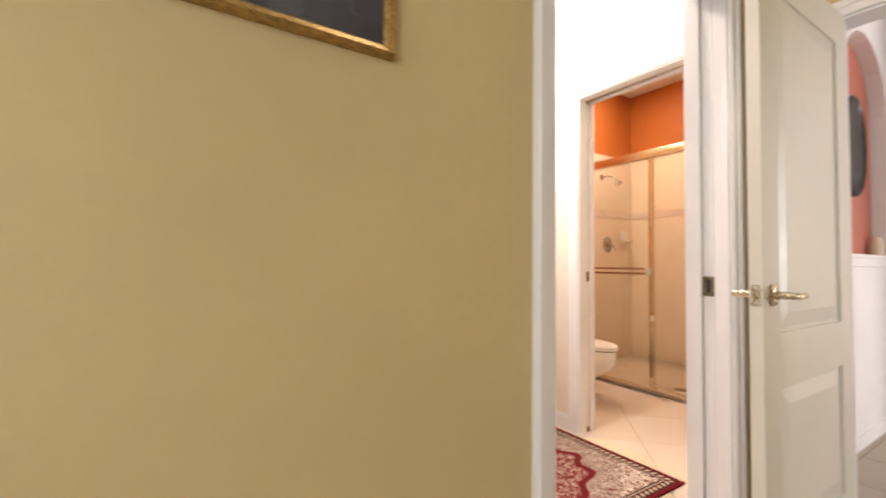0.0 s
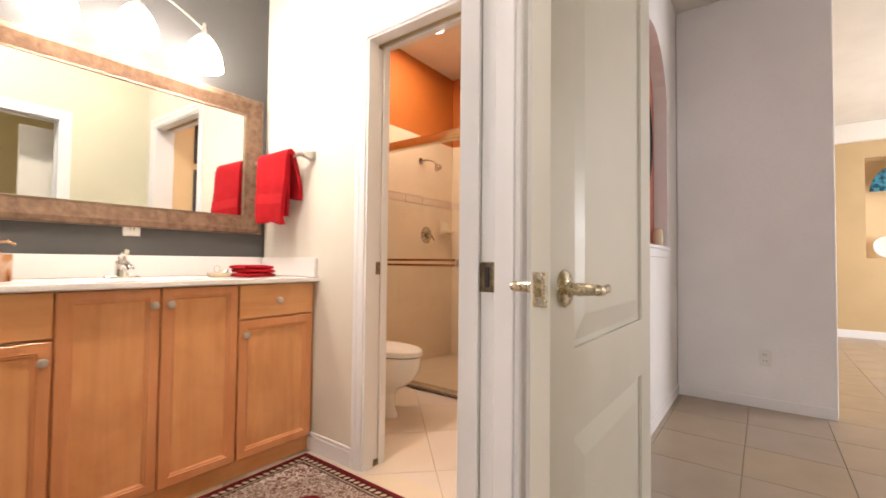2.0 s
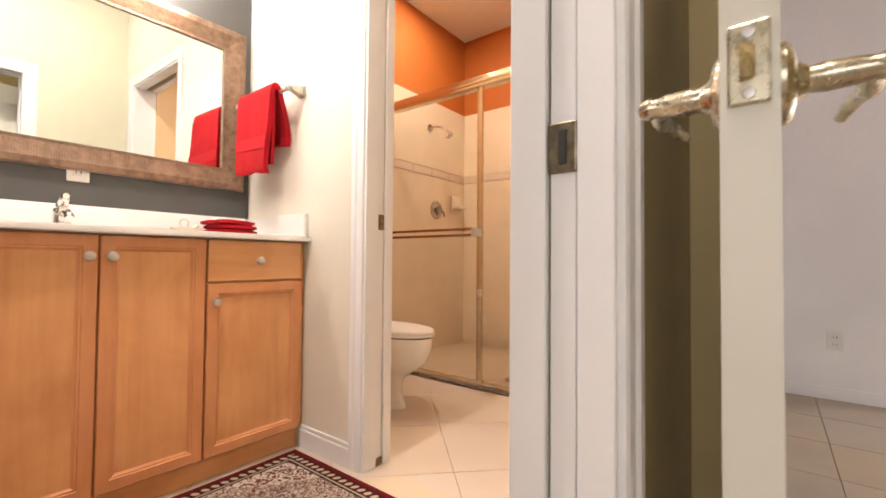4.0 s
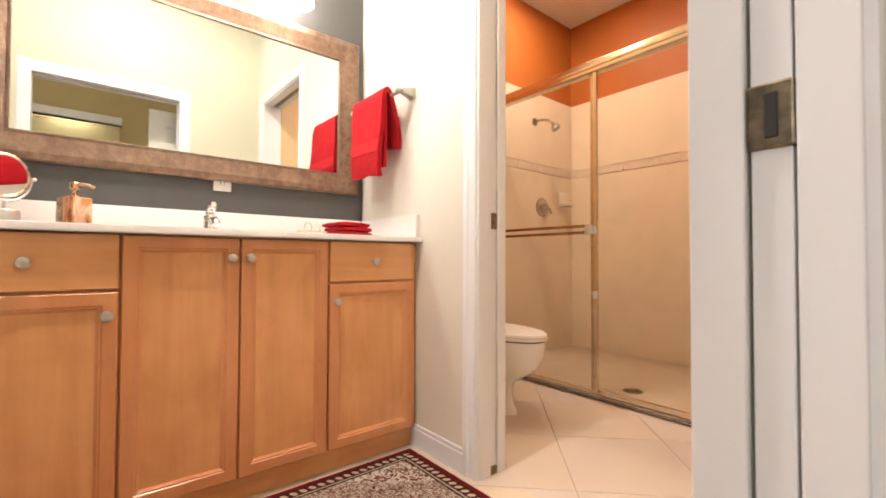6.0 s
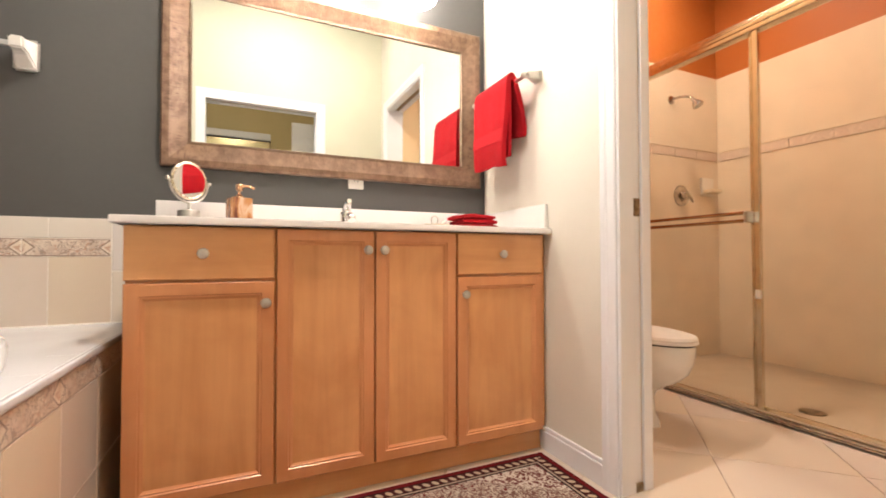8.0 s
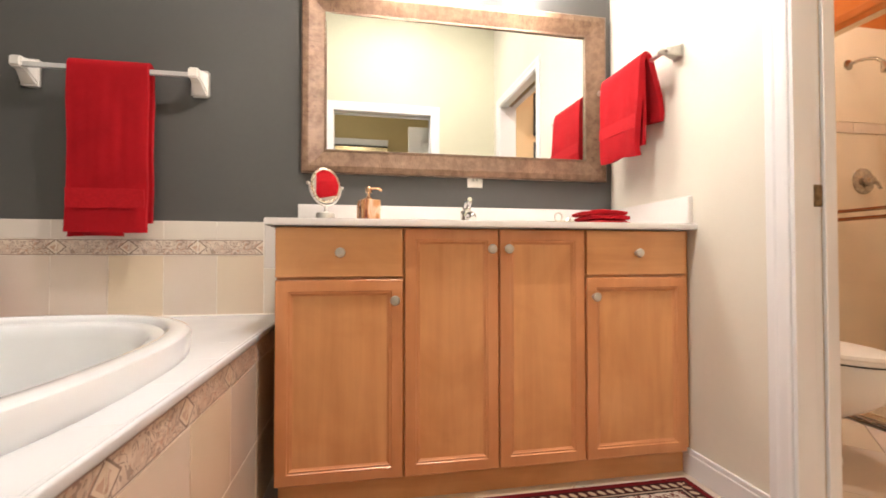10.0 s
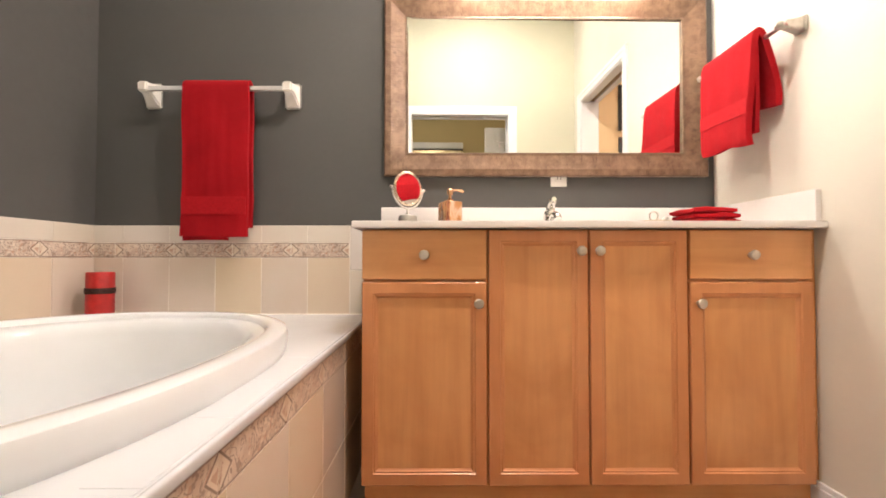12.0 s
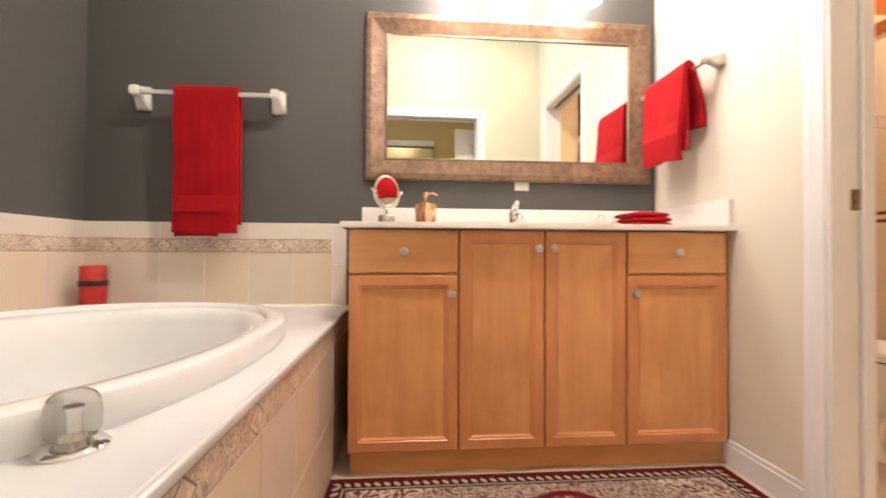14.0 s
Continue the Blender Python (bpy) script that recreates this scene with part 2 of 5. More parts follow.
def agate(name):
    """Amber glass with upright bands from dark brown to clear peach."""
    n = Nodes(name)
    band = n.noise(1.0, 3, 0.55, n.stretch(34, 34, 9), 0.7)
    col = n.mix(n.ramp(band, 0.38, 0.50), (0.20, 0.060, 0.035), (0.62, 0.30, 0.13))
    col = n.mix(n.ramp(band, 0.52, 0.64), col, (0.80, 0.60, 0.44))
    return n.done(col, 0.10, 0, Coat_Weight=0.6, Transmission_Weight=0.35, IOR=1.3)


def glass(name, c=(1, 1, 1), rough=0.0, ior=1.45):
    n = Nodes(name)
    return n.done(c, rough, 0, Transmission_Weight=1.0, IOR=ior)


M = {
    "grey": paint("slate_grey_paint", (0.100, 0.099, 0.097), 0.5),
    "cream": paint("warm_white_paint", (0.75, 0.715, 0.63), 0.5),
    "yellow": paint("pale_yellow_paint", (0.67, 0.66, 0.52), 0.55),
    "straw": paint("olive_straw_paint", (0.61, 0.50, 0.275), 0.55),
    "orange": paint("burnt_orange_paint", (0.43, 0.125, 0.026), 0.5),
    "hallwhite": paint("cool_white_paint", (0.84, 0.82, 0.82), 0.55),
    "peach": paint("peach_paint", (0.74, 0.55, 0.33), 0.5),
    "tan": paint("tan_paint", (0.56, 0.41, 0.23), 0.55),
    "coral": paint("coral_paint", (0.56, 0.19, 0.13), 0.55),
    "ceiling": paint("ceiling_white_paint", (0.80, 0.77, 0.72), 0.8, 0.3),
    "trim": plain("white_gloss_trim", (0.81, 0.81, 0.83), 0.36, 0, 0.012, 3),
    "doorpaint": plain("ivory_door_paint", (0.72, 0.70, 0.625), 0.36, 0, 0.012, 3),
    "maple_z": maple("honey_maple", "z"),
    "maple_frame": maple("reddish_maple_frame", "z", (0.62, 0.248, 0.096), (0.74, 0.328, 0.140)),
    "maple_panel": maple("light_maple_panel", "z", (0.63, 0.274, 0.098), (0.80, 0.398, 0.165)),
    "maple_x": maple("honey_maple_across", "x", (0.67, 0.300, 0.108), (0.82, 0.415, 0.175)),
    "counter": ceramic("white_cultured_marble", (0.80, 0.77, 0.75), (0.70, 0.66, 0.64), 0.12, 0.3, 0.1),
    "nickel": plain("satin_nickel", (0.60, 0.58, 0.54), 0.36, 1.0, 0.08, 40),
    "chrome": plain("polished_chrome", (0.78, 0.77, 0.75), 0.08, 1.0, 0.03, 40),
    "brass": plain("aged_brass", (0.60, 0.53, 0.40), 0.28, 1.0, 0.15, 50),
    # gold of the door bars, with dark reflections painted into the colour
    "dark_reflection_bar": plain("gold_bar_dark_reflection", (0.44, 0.30, 0.19), 0.16, 1.0, 0.08, 30),
    "goldrail": plain("bright_gold_aluminium", (0.74, 0.66, 0.52), 0.20, 1.0, 0.06, 30),
    # mottled chrome, darkened to put dark reflections into its colour
    "shower_metal": plain("dark_reflection_chrome", (0.50, 0.47, 0.43), 0.16, 1.0, 0.25, 60),
    "steel": plain("dark_pocket_latch_steel", (0.24, 0.195, 0.13), 0.35, 1.0, 0.35, 60),
    "dark": plain("dark_recess", (0.03, 0.027, 0.025), 0.7),
    "bronze_x": ridged("ridged_bronze_leaf_across", "x"),
    "bronze_z": ridged("ridged_bronze_leaf_upright", "z"),
    # lip colour darkened to hold the shade line under the top rail
    "lip": plain("shade_dark_bronze_lip", (0.17, 0.11, 0.07), 0.45, 0, 0.2, 60),
    "mirror": Nodes("silvered_mirror").done((0.84, 0.87, 0.84), 0.0, 1.0),
    "floor_tile": ceramic("cream_floor_tile", (0.66, 0.555, 0.45), (0.62, 0.51, 0.40), 0.20, 0.3),
    "hall_tile": ceramic("beige_hall_tile", (0.41, 0.325, 0.24), (0.34, 0.265, 0.19), 0.3, 0.6),
    "grout": plain("sand_grout", (0.54, 0.45, 0.355), 0.9, 0, 0.15, 90, 0.3),
    "hallgrout": plain("beige_hall_grout", (0.35, 0.28, 0.205), 0.9, 0, 0.15, 90, 0.3),
    "whitegrout": plain("white_grout", (0.82, 0.78, 0.72), 0.9, 0, 0.1, 90, 0.3),
    "wall_tile": ceramic("cream_wall_tile", (0.72, 0.62, 0.51), (0.68, 0.55, 0.42), 0.16, 0.5),
    "cap_tile": ceramic("pale_cap_tile", (0.74, 0.69, 0.63), (0.70, 0.63, 0.55), 0.16, 0.4),
    "listello": listello(),
    "listello_pale": listello("pale_border_tile_glaze", 0.62),
    "deck": ceramic("white_deck_tile", (0.665, 0.685, 0.725), (0.63, 0.65, 0.69), 0.14, 0.3, 0.1),
    "acrylic": plain("glossy_white_acrylic", (0.79, 0.815, 0.84), 0.07, 0, 0.02, 5, 0, Coat_Weight=0.5),
    "porcelain": plain("white_porcelain", (0.82, 0.80, 0.76), 0.10, 0, 0.02, 6, 0, Coat_Weight=0.4),
    "rug": persian(),
    "towel": terry("red_terry", (0.385, 0.008, 0.014)),
    "towelband": plain("red_woven_band", (0.40, 0.009, 0.015), 0.8, 0, 0.1, 120, 0.3, Specular_IOR_Level=0.15),
    "shade": glow("lit_opal_glass", (1.0, 0.88, 0.785), VANITY_GLOW),
    "lens": glow("lit_downlight_and_fill_lens", (1.0, 0.86, 0.66), 12.0),
    "glass": glass("clear_glass"),
    "acrylicbar": plain("milky_acrylic_bar", (0.80, 0.80, 0.79), 0.2, 0, 0.03, 20, 0, Transmission_Weight=0.35),
    "acrylicclear": plain("milky_clear_acrylic", (0.86, 0.87, 0.86), 0.12, 0, 0.03, 20, 0, Transmission_Weight=0.88, IOR=1.25),
    "showerglass": glass("shower_door_glass", (0.98, 0.96, 0.92), 0.0, 1.1),
    "plastic": plain("white_plastic", (0.78, 0.76, 0.72), 0.35, 0, 0.03, 10),
    "wax": plain("red_wax", (0.42, 0.015, 0.015), 0.45, 0, 0.15, 30, 0.15, Subsurface_Weight=0.2),
    "rope": plain("dark_cord", (0.05, 0.02, 0.015), 0.85, 0, 0.3, 90, 0.5),
    "amber": agate("amber_marbled_glass"),
    "copper": plain("brushed_copper", (0.62, 0.38, 0.24), 0.22, 1.0, 0.08, 50),
    "glaze": ceramic("cream_soap_glaze", (0.76, 0.68, 0.54), (0.70, 0.60, 0.46), 0.15, 0.3),
    "black": plain("black_picture_frame", (0.02, 0.018, 0.018), 0.35),
    "slate_art": plain("slate_blue_print", (0.055, 0.06, 0.075), 0.25, 0, 0.2, 6),
    "goldframe": plain("gilt_picture_frame", (0.45, 0.30, 0.11), 0.3, 0.9, 0.2, 60, 0.2),
    "mat": plain("ivory_mat_board", (0.76, 0.72, 0.62), 0.8, 0, 0.03, 60),
    "seascape": watercolour("blue_watercolour_print"),
    "shower_tile": plain("cream_shower_tile", (0.71, 0.585, 0.435), 0.22, 0, 0.035, 5),
    "pan": plain("beige_shower_pan", (0.47, 0.37, 0.26), 0.35, 0, 0.012, 3),
    "shower_grout": plain("cream_shower_grout", (0.67, 0.54, 0.40), 0.6, 0, 0.05, 40),
    "blueglass": plain("blue_green_art_glass", (0.03, 0.16, 0.24), 0.15, 0, 0.9, 18),
}

# ---- building helpers ----


def offset(ob):
    """Where the origin of a thing or a part lies (things are never turned while they are built)."""
    v = Vector((0, 0, 0))
    while ob is not None:
        v += ob.location
        ob = ob.parent
    return v


def part(name, bm, material, parent=None, label="", smooth=False, origin=None):
    """Link a bmesh, drawn in world places, as one mesh object under a thing or a part."""
    base = Vector(origin) if origin is not None else Vector((0, 0, 0))
    up = offset(parent)
    at = base if origin is not None else up
    bmesh.ops.recalc_face_normals(bm, faces=bm.faces[:])
    me = bpy.data.meshes.new(name)
    bm.to_mesh(me)
    bm.free()
    me.transform(Matrix.Translation(-at))
    me.materials.append(M[material] if isinstance(material, str) else material)
    if smooth:
        for p in me.polygons:
            p.use_smooth = True
        me.set_sharp_from_angle(angle=radians(38))
    ob = new(name, me)
    ob.parent = parent
    ob.location = at - up
    if label:
        tagged(ob, label)
    return ob


def thing(name, base, label, category, group="", kind=""):
    ob = new(name)
    ob.location = base
    ob.empty_display_size = 0.05
    return tagged(ob, label, category, group, kind)


def box(bm, x0, x1, y0, y1, z0, z1):
    m = Matrix.Translation(((x0 + x1) / 2, (y0 + y1) / 2, (z0 + z1) / 2)) @ Matrix.Diagonal((abs(x1 - x0), abs(y1 - y0), abs(z1 - z0), 1))
    return bmesh.ops.create_cube(bm, size=1, matrix=m)["verts"]


def boxes(*sizes, bevel=0.0, seg=2):
    bm = bmesh.new()
    for s in sizes:
        box(bm, *s)
    if bevel:
        bmesh.ops.bevel(bm, geom=bm.edges[:], offset=bevel, segments=seg, profile=0.5, affect="EDGES")
    return bm


def lathe(profile, m, steps=24, bm=None):
    """A turned shape: (radius, height) rows round the z axis, set at m."""
    bm = bm or bmesh.new()
    rings = []
    for r, h in profile:
        if r < 1e-6:
            rings.append([bm.verts.new(m @ Vector((0, 0, h)))])
        else:
            rings.append([bm.verts.new(m @ Vector((r * math.cos(a), r * math.sin(a), h))) for a in (2 * math.pi * i / steps for i in range(steps))])
    for a, b in zip(rings, rings[1:]):
        for i in range(steps):
            j = (i + 1) % steps
            loop = [a[i % len(a)], a[j % len(a)], b[j % len(b)], b[i % len(b)]]
            loop = list(dict.fromkeys(loop))
            if len(loop) > 2:
                bm.faces.new(loop)
    for ring in (rings[0], rings[-1]):
        if len(ring) > 2:
            bm.faces.new(ring)
    return bm


def tube(points, radius, steps=10, bm=None):
    """A round bar along points; radius a number or one for each point."""
    bm = bm or bmesh.new()
    pts = [Vector(p) for p in points]
    radii = radius if isinstance(radius, (list, tuple)) else [radius] * len(pts)
    rings = []
    for i, p in enumerate(pts):
        d = (pts[min(i + 1, len(pts) - 1)] - pts[max(i - 1, 0)]).normalized()
        q = d.to_track_quat("Z", "Y").to_matrix()
        rings.append([bm.verts.new(p + q @ Vector((radii[i] * math.cos(a), radii[i] * math.sin(a), 0))) for a in (2 * math.pi * k / steps for k in range(steps))])
    for a, b in zip(rings, rings[1:]):
        for k in range(steps):
            bm.faces.new((a[k], a[(k + 1) % steps], b[(k + 1) % steps], b[k]))
    bm.faces.new(rings[0])
    bm.faces.new(rings[-1])
    return bm


def extrude_outline(points, depth):
    """A prism: a closed outline of 3D points swept by the vector depth."""
    bm = bmesh.new()
    a = [bm.verts.new(p) for p in points]
    b = [bm.verts.new(Vector(p) + Vector(depth)) for p in points]
    bm.faces.new(a)
    bm.faces.new(b[::-1])
    for i in range(len(a)):
        j = (i + 1) % len(a)
        bm.faces.new((a[i], a[j], b[j], b[i]))
    return bm


def setting(name, bm, material, label, category):
    return tagged(part(name, bm, material), label, category, kind="structure")


def curve_points(*ctrl, n=10):
    """Points along a Catmull-Rom curve."""
    p = [Vector(c) for c in ctrl]
    p = [p[0] * 2 - p[1]] + p + [p[-1] * 2 - p[-2]]
    out = []
    for i in range(1, len(p) - 2):
        for k in range(n):
            t = k / n
            out.append(0.5 * (2 * p[i] + (p[i + 1] - p[i - 1]) * t + (2 * p[i - 1] - 5 * p[i] + 4 * p[i + 1] - p[i + 2]) * t * t + (3 * p[i] - p[i - 1] - 3 * p[i + 1] + p[i + 2]) * t ** 3))
    return out + [p[-2]]

# ---- the large structure ----
LEFT, BACK, BATH, BED, TOP = -2.78, 0.53, -1.352, -1.495, 3.05
RW = -0.030                              # face of the wall with the towel rail
EL, ER, EH = -1.478, -0.61, 2.08          # entry opening: sides and head
TN, TF, TH = -1.18, -0.376, 2.13          # toilet-room opening: sides and head
HN, HF, HH = -2.40, -1.62, 2.05          # hall door opening
SLOT0, SLOT1 = -1.449, -1.405            # slot of the entry pocket door
W = 0.115                                # thickness of the wall with the towel rail
FAR, DEEP, CURB = 2.36, 0.82, 1.172       # shower end wall, its back wall, line of the shower doors

setting("wall_back", boxes((LEFT - 0.12, RW, BACK, BACK + 0.12, 0, TOP)), "grey", "slate-grey painted wall behind the vanity and tub", "wall")
setting("wall_left", boxes((LEFT - 0.12, LEFT, SLOT0, BACK, 0, TOP)), "grey", "slate-grey painted wall beside the tub", "wall")
setting("wall_right", boxes((RW, 0.035, TF, BACK + 0.12, 0, TOP), (RW, 0.035, TN, TF, TH, TOP), (RW, 0.0575, BATH, TN, 0, TOP)), "cream", "warm white wall with towel rail and pocket doorway", "wall")
setting("wall_toilet_side", boxes((0.075, W, TF, DEEP, 0, TOP), (0.075, W, TN, TF, TH, TOP), (0.0575, W, -1.27, TN, 0, TOP)), "peach", "peach painted wall of the toilet room", "wall")
setting("wall_entry_bath", boxes((LEFT, EL, -1.42, BATH, 0, TOP), (EL, ER, SLOT1, BATH, EH, TOP), (ER, 0, SLOT1, BATH, 0, TOP)), "yellow", "pale yellow bathroom side of the entry wall", "wall")
setting("wall_entry_bedroom", boxes((-5.0, EL, BED, -1.424, 0, TOP), (EL, ER, BED, SLOT0, EH, TOP), (ER, 0, BED, SLOT0, 0, TOP)), "straw", "straw-yellow bedroom side of the entry wall", "wall")
setting("wall_bedroom_east", boxes((0, 0.0575, HF, BATH - 0.002, 0, TOP), (0, 0.0575, HN, HF, HH, TOP), (0, 0.0575, -3.72, HN, 0, TOP)), "straw", "straw-yellow wall round the open bedroom door", "wall")
setting("wall_hall_west", boxes((0.0575, W, HF, -1.39, 0, TOP), (0.0575, W, HN, HF, HH, TOP), (0.0575, W, -6.0, HN, 0, TOP)), "hallwhite", "cool white wall on the hall side", "wall")
# window holes in these two bedroom walls are added for the fill daylight
setting("wall_bedroom_south", boxes((-5.1, -4.55, -3.72, -3.6, 0, TOP), (-3.25, 0, -3.72, -3.6, 0, TOP), (-4.55, -3.25, -3.72, -3.6, 0, 0.85), (-4.55, -3.25, -3.72, -3.6, 2.15, TOP)), "straw", "straw-yellow bedroom wall with an added window", "wall")
setting("wall_bedroom_west", boxes((-5.12, -5.0, -3.72, -2.92, 0, TOP), (-5.12, -5.0, -1.56, -1.424, 0, TOP), (-5.12, -5.0, -2.92, -1.56, 0, 0.85), (-5.12, -5.0, -2.92, -1.56, 2.15, TOP)), "straw", "straw-yellow bedroom wall with an added window opening", "wall")
setting("wall_shower_back", boxes((W, FAR + 0.12, DEEP, DEEP + 0.12, 0, TOP)), "orange", "burnt-orange wall above the shower tiles", "wall")
setting("wall_shower_end", boxes((FAR, FAR + 0.12, -1.16, DEEP, 0, TOP)), "orange", "burnt-orange end wall of the shower", "wall")
setting("wall_shower_south", boxes((W, FAR, -1.27, -1.16, 0, TOP)), "peach", "peach painted wall of the toilet room", "wall")


def arch(x0, x1, z0, z1, y, n=14):
    """Outline of an arched opening in a wall across y."""
    r, c = (x1 - x0) / 2, (x0 + x1) / 2
    spring = z1 - r * 0.95
    return [(x0, y, z0), (x1, y, z0)] + [(c + r * math.cos(a), y, spring + (z1 - spring) * math.sin(a)) for a in (math.pi * i / n for i in range(n + 1))]


def wall_with_arch(x0, x1, zt, ax0, ax1, az0, az1, y0, y1):
    """A wall slab with an arched hole through it."""
    bm = boxes((x0, ax0, y0, y1, 0, zt), (ax1, x1, y0, y1, 0, zt), (ax0, ax1, y0, y1, 0, az0))
    top = arch(ax0, ax1, az0, az1, y0)[2:]
    for (xa, _, za), (xb, _, zb) in zip(top, top[1:]):
        v = [bm.verts.new(p) for p in ((xa, y0, za), (xb, y0, zb), (xb, y0, zt), (xa, y0, zt), (xa, y1, za), (xb, y1, zb), (xb, y1, zt), (xa, y1, zt))]
        for f in ((0, 1, 2, 3), (4, 5, 6, 7), (0, 1, 5, 4), (3, 2, 6, 7)):
            bm.faces.new([v[i] for i in f])
    bmesh.ops.remove_doubles(bm, verts=bm.verts[:], dist=0.0005)
    return bm


NX0, NX1, NZ0, NZ1 = 1.02, 1.96, 1.14, 2.56
setting("wall_hall_north", wall_with_arch(W, FAR, TOP, NX0, NX1, NZ0, NZ1, -1.39, -1.30), "hallwhite", "cool white hall wall with an arched niche", "wall")
setting("niche_back", boxes((NX0 - 0.1, NX1 + 0.1, -1.30, -1.275, NZ0 - 0.1, NZ1 + 0.1)), "coral", "coral-red back of the arched hall niche", "wall")
setting("wall_hall_end", boxes((FAR, FAR + 0.12, -2.33, -1.39, 0, TOP), bevel=0.012), "hallwhite", "cool white end wall of the hall", "wall")
setting("wall_far_north", boxes((FAR + 0.12, 6.9, -1.42, -1.30, 0, TOP)), "tan", "warm tan wall of the far room", "wall")
setting("wall_far_east", boxes((6.9, 7.02, -3.1, -1.3, 0, TOP), (6.9, 7.02, -6.0, -4.1, 0, TOP), (6.9, 7.02, -4.1, -3.1, 0, 1.13), (6.9, 7.02, -4.1, -3.1, 2.55, TOP)), "tan", "warm tan far wall with a recess", "wall")
setting("recess_back", boxes((7.3, 7.35, -4.2, -3.0, 1.0, 2.7), (7.022, 7.298, -4.15, -4.102, 1.08, 2.6), (7.022, 7.298, -3.098, -3.05, 1.08, 2.6), (7.022, 7.298, -4.1, -3.1, 1.08, 1.128), (7.022, 7.298, -4.1, -3.1, 2.552, 2.6)), "peach", "peach-tinted recess in the far wall", "wall")
# unseen window hole, added for the far-room lamp
setting("wall_far_south", boxes((W, 3.4, -6.12, -6.0, 0, TOP), (5.8, 7.0, -6.12, -6.0, 0, TOP), (3.4, 5.8, -6.12, -6.0, 0, 0.5), (3.4, 5.8, -6.12, -6.0, 2.45, TOP)), "tan", "warm tan wall with a wide added window", "wall")

setting("floor", boxes((LEFT - 0.12, W, -1.424, BACK + 0.12, -0.12, -0.006), (-5.12, W, -3.72, -1.424, -0.12, -0.006), (W, FAR + 0.12, -1.30, DEEP + 0.12, -0.12, -0.006)), "grout", "sand-coloured grout bed under the floor tiles", "floor")
setting("floor_hall", boxes((W, 7.02, -6.12, -1.30, -0.12, -0.006)), "hallgrout", "grout bed under the beige hall tiles", "floor")
setting("ceiling", boxes((LEFT - 0.12, W, BED, BACK + 0.12, TOP, TOP + 0.1)), "ceiling", "flat white bathroom ceiling", "ceiling")
setting("ceiling_shower", boxes((W, FAR + 0.12, -1.30, DEEP + 0.12, TOP, TOP + 0.1)), "ceiling", "flat white ceiling over toilet and shower", "ceiling")
setting("ceiling_bedroom", boxes((-5.12, W, -3.72, BED, TOP, TOP + 0.1)), "ceiling", "flat white bedroom ceiling", "ceiling")
setting("ceiling_hall", boxes((W, 7.1, -6.1, -1.30, TOP, TOP + 0.1)), "ceiling", "flat white hall ceiling", "ceiling")


def window(name, x0, x1, y0, y1, z0, z1, across):
    """A white window in a wall opening: frame, a middle bar and panes."""
    w = thing(name, ((x0 + x1) / 2, (y0 + y1) / 2, z0), "unseen white framed window with clear panes, added to let in light", "window", kind="structure")
    t = 0.05
    if across == "y":
        part("window_frame", boxes((x0, x1, y0, y0 + t, z0, z1), (x0, x1, y1 - t, y1, z0, z1), (x0, x1, y0 + t, y1 - t, z0, z0 + t), (x0, x1, y0 + t, y1 - t, z1 - t, z1), (x0, x1, (y0 + y1) / 2 - 0.02, (y0 + y1) / 2 + 0.02, z0 + t, z1 - t)), "trim", w)
        p = part("pane", boxes(((x0 + x1) / 2 - 0.003, (x0 + x1) / 2 + 0.003, y0 + t, y1 - t, z0 + t, z1 - t)), "glass", w)
    else:
        part("window_frame", boxes((x0, x0 + t, y0, y1, z0, z1), (x1 - t, x1, y0, y1, z0, z1), (x0 + t, x1 - t, y0, y1, z0, z0 + t), (x0 + t, x1 - t, y0, y1, z1 - t, z1), ((x0 + x1) / 2 - 0.02, (x0 + x1) / 2 + 0.02, y0, y1, z0 + t, z1 - t)), "trim", w)
        p = part("pane", boxes((x0 + t, x1 - t, (y0 + y1) / 2 - 0.003, (y0 + y1) / 2 + 0.003, z0 + t, z1 - t)), "glass", w)
    p.visible_shadow = False


# no window is known here; all three are added round the daylight lamps
window("unseen_window_1", -5.10, -5.04, -2.92, -1.56, 0.85, 2.15, "y")
window("unseen_window_3", -4.55, -3.25, -3.70, -3.64, 0.85, 2.15, "x")
window("unseen_window_2", 3.4, 5.8, -6.10, -6.04, 0.5, 2.45, "x")


def casing(name, plane, a0, a1, head, width, proud, label):
    """Door casing round an opening on one face of a wall; plane = (axis, place, way it faces); stepped profile, mitred at the corners."""
    axis, at, way = plane
    prof = [(0, 0), (0, proud * 0.55), (width * 0.12, proud * 0.7), (width * 0.5, proud * 0.75), (width * 0.6, proud), (width * 0.92, proud), (width, proud * 0.8), (width, 0)]
    bm = bmesh.new()
    stations = []
    for (a, z, da, dz) in ((a0, 0, -1, 0), (a0, head, -1, 1), (a1, head, 1, 1), (a1, 0, 1, 0)):
        ring = []
        for o, p in prof:
            u, v, n = a + da * o, z + dz * o, at + way * p
            ring.append(bm.verts.new((u, n, v) if axis == "y" else (n, u, v)))
        stations.append(ring)
    k = len(prof)
    for r0, r1 in zip(stations, stations[1:]):
        for i in range(k):
            bm.faces.new((r0[i], r0[(i + 1) % k], r1[(i + 1) % k], r1[i]))
    bm.faces.new(stations[0])
    bm.faces.new(stations[-1])
    return setting(name, bm, "trim", label, "door casing")


casing("casing_entry_bedroom", ("y", BED, -1), EL, ER, EH, 0.060, 0.021, "white moulded casing round the bathroom entry")
casing("casing_entry_bath", ("y", BATH, 1), EL, ER, EH, 0.065, 0.004, "white moulded casing inside the bathroom entry")
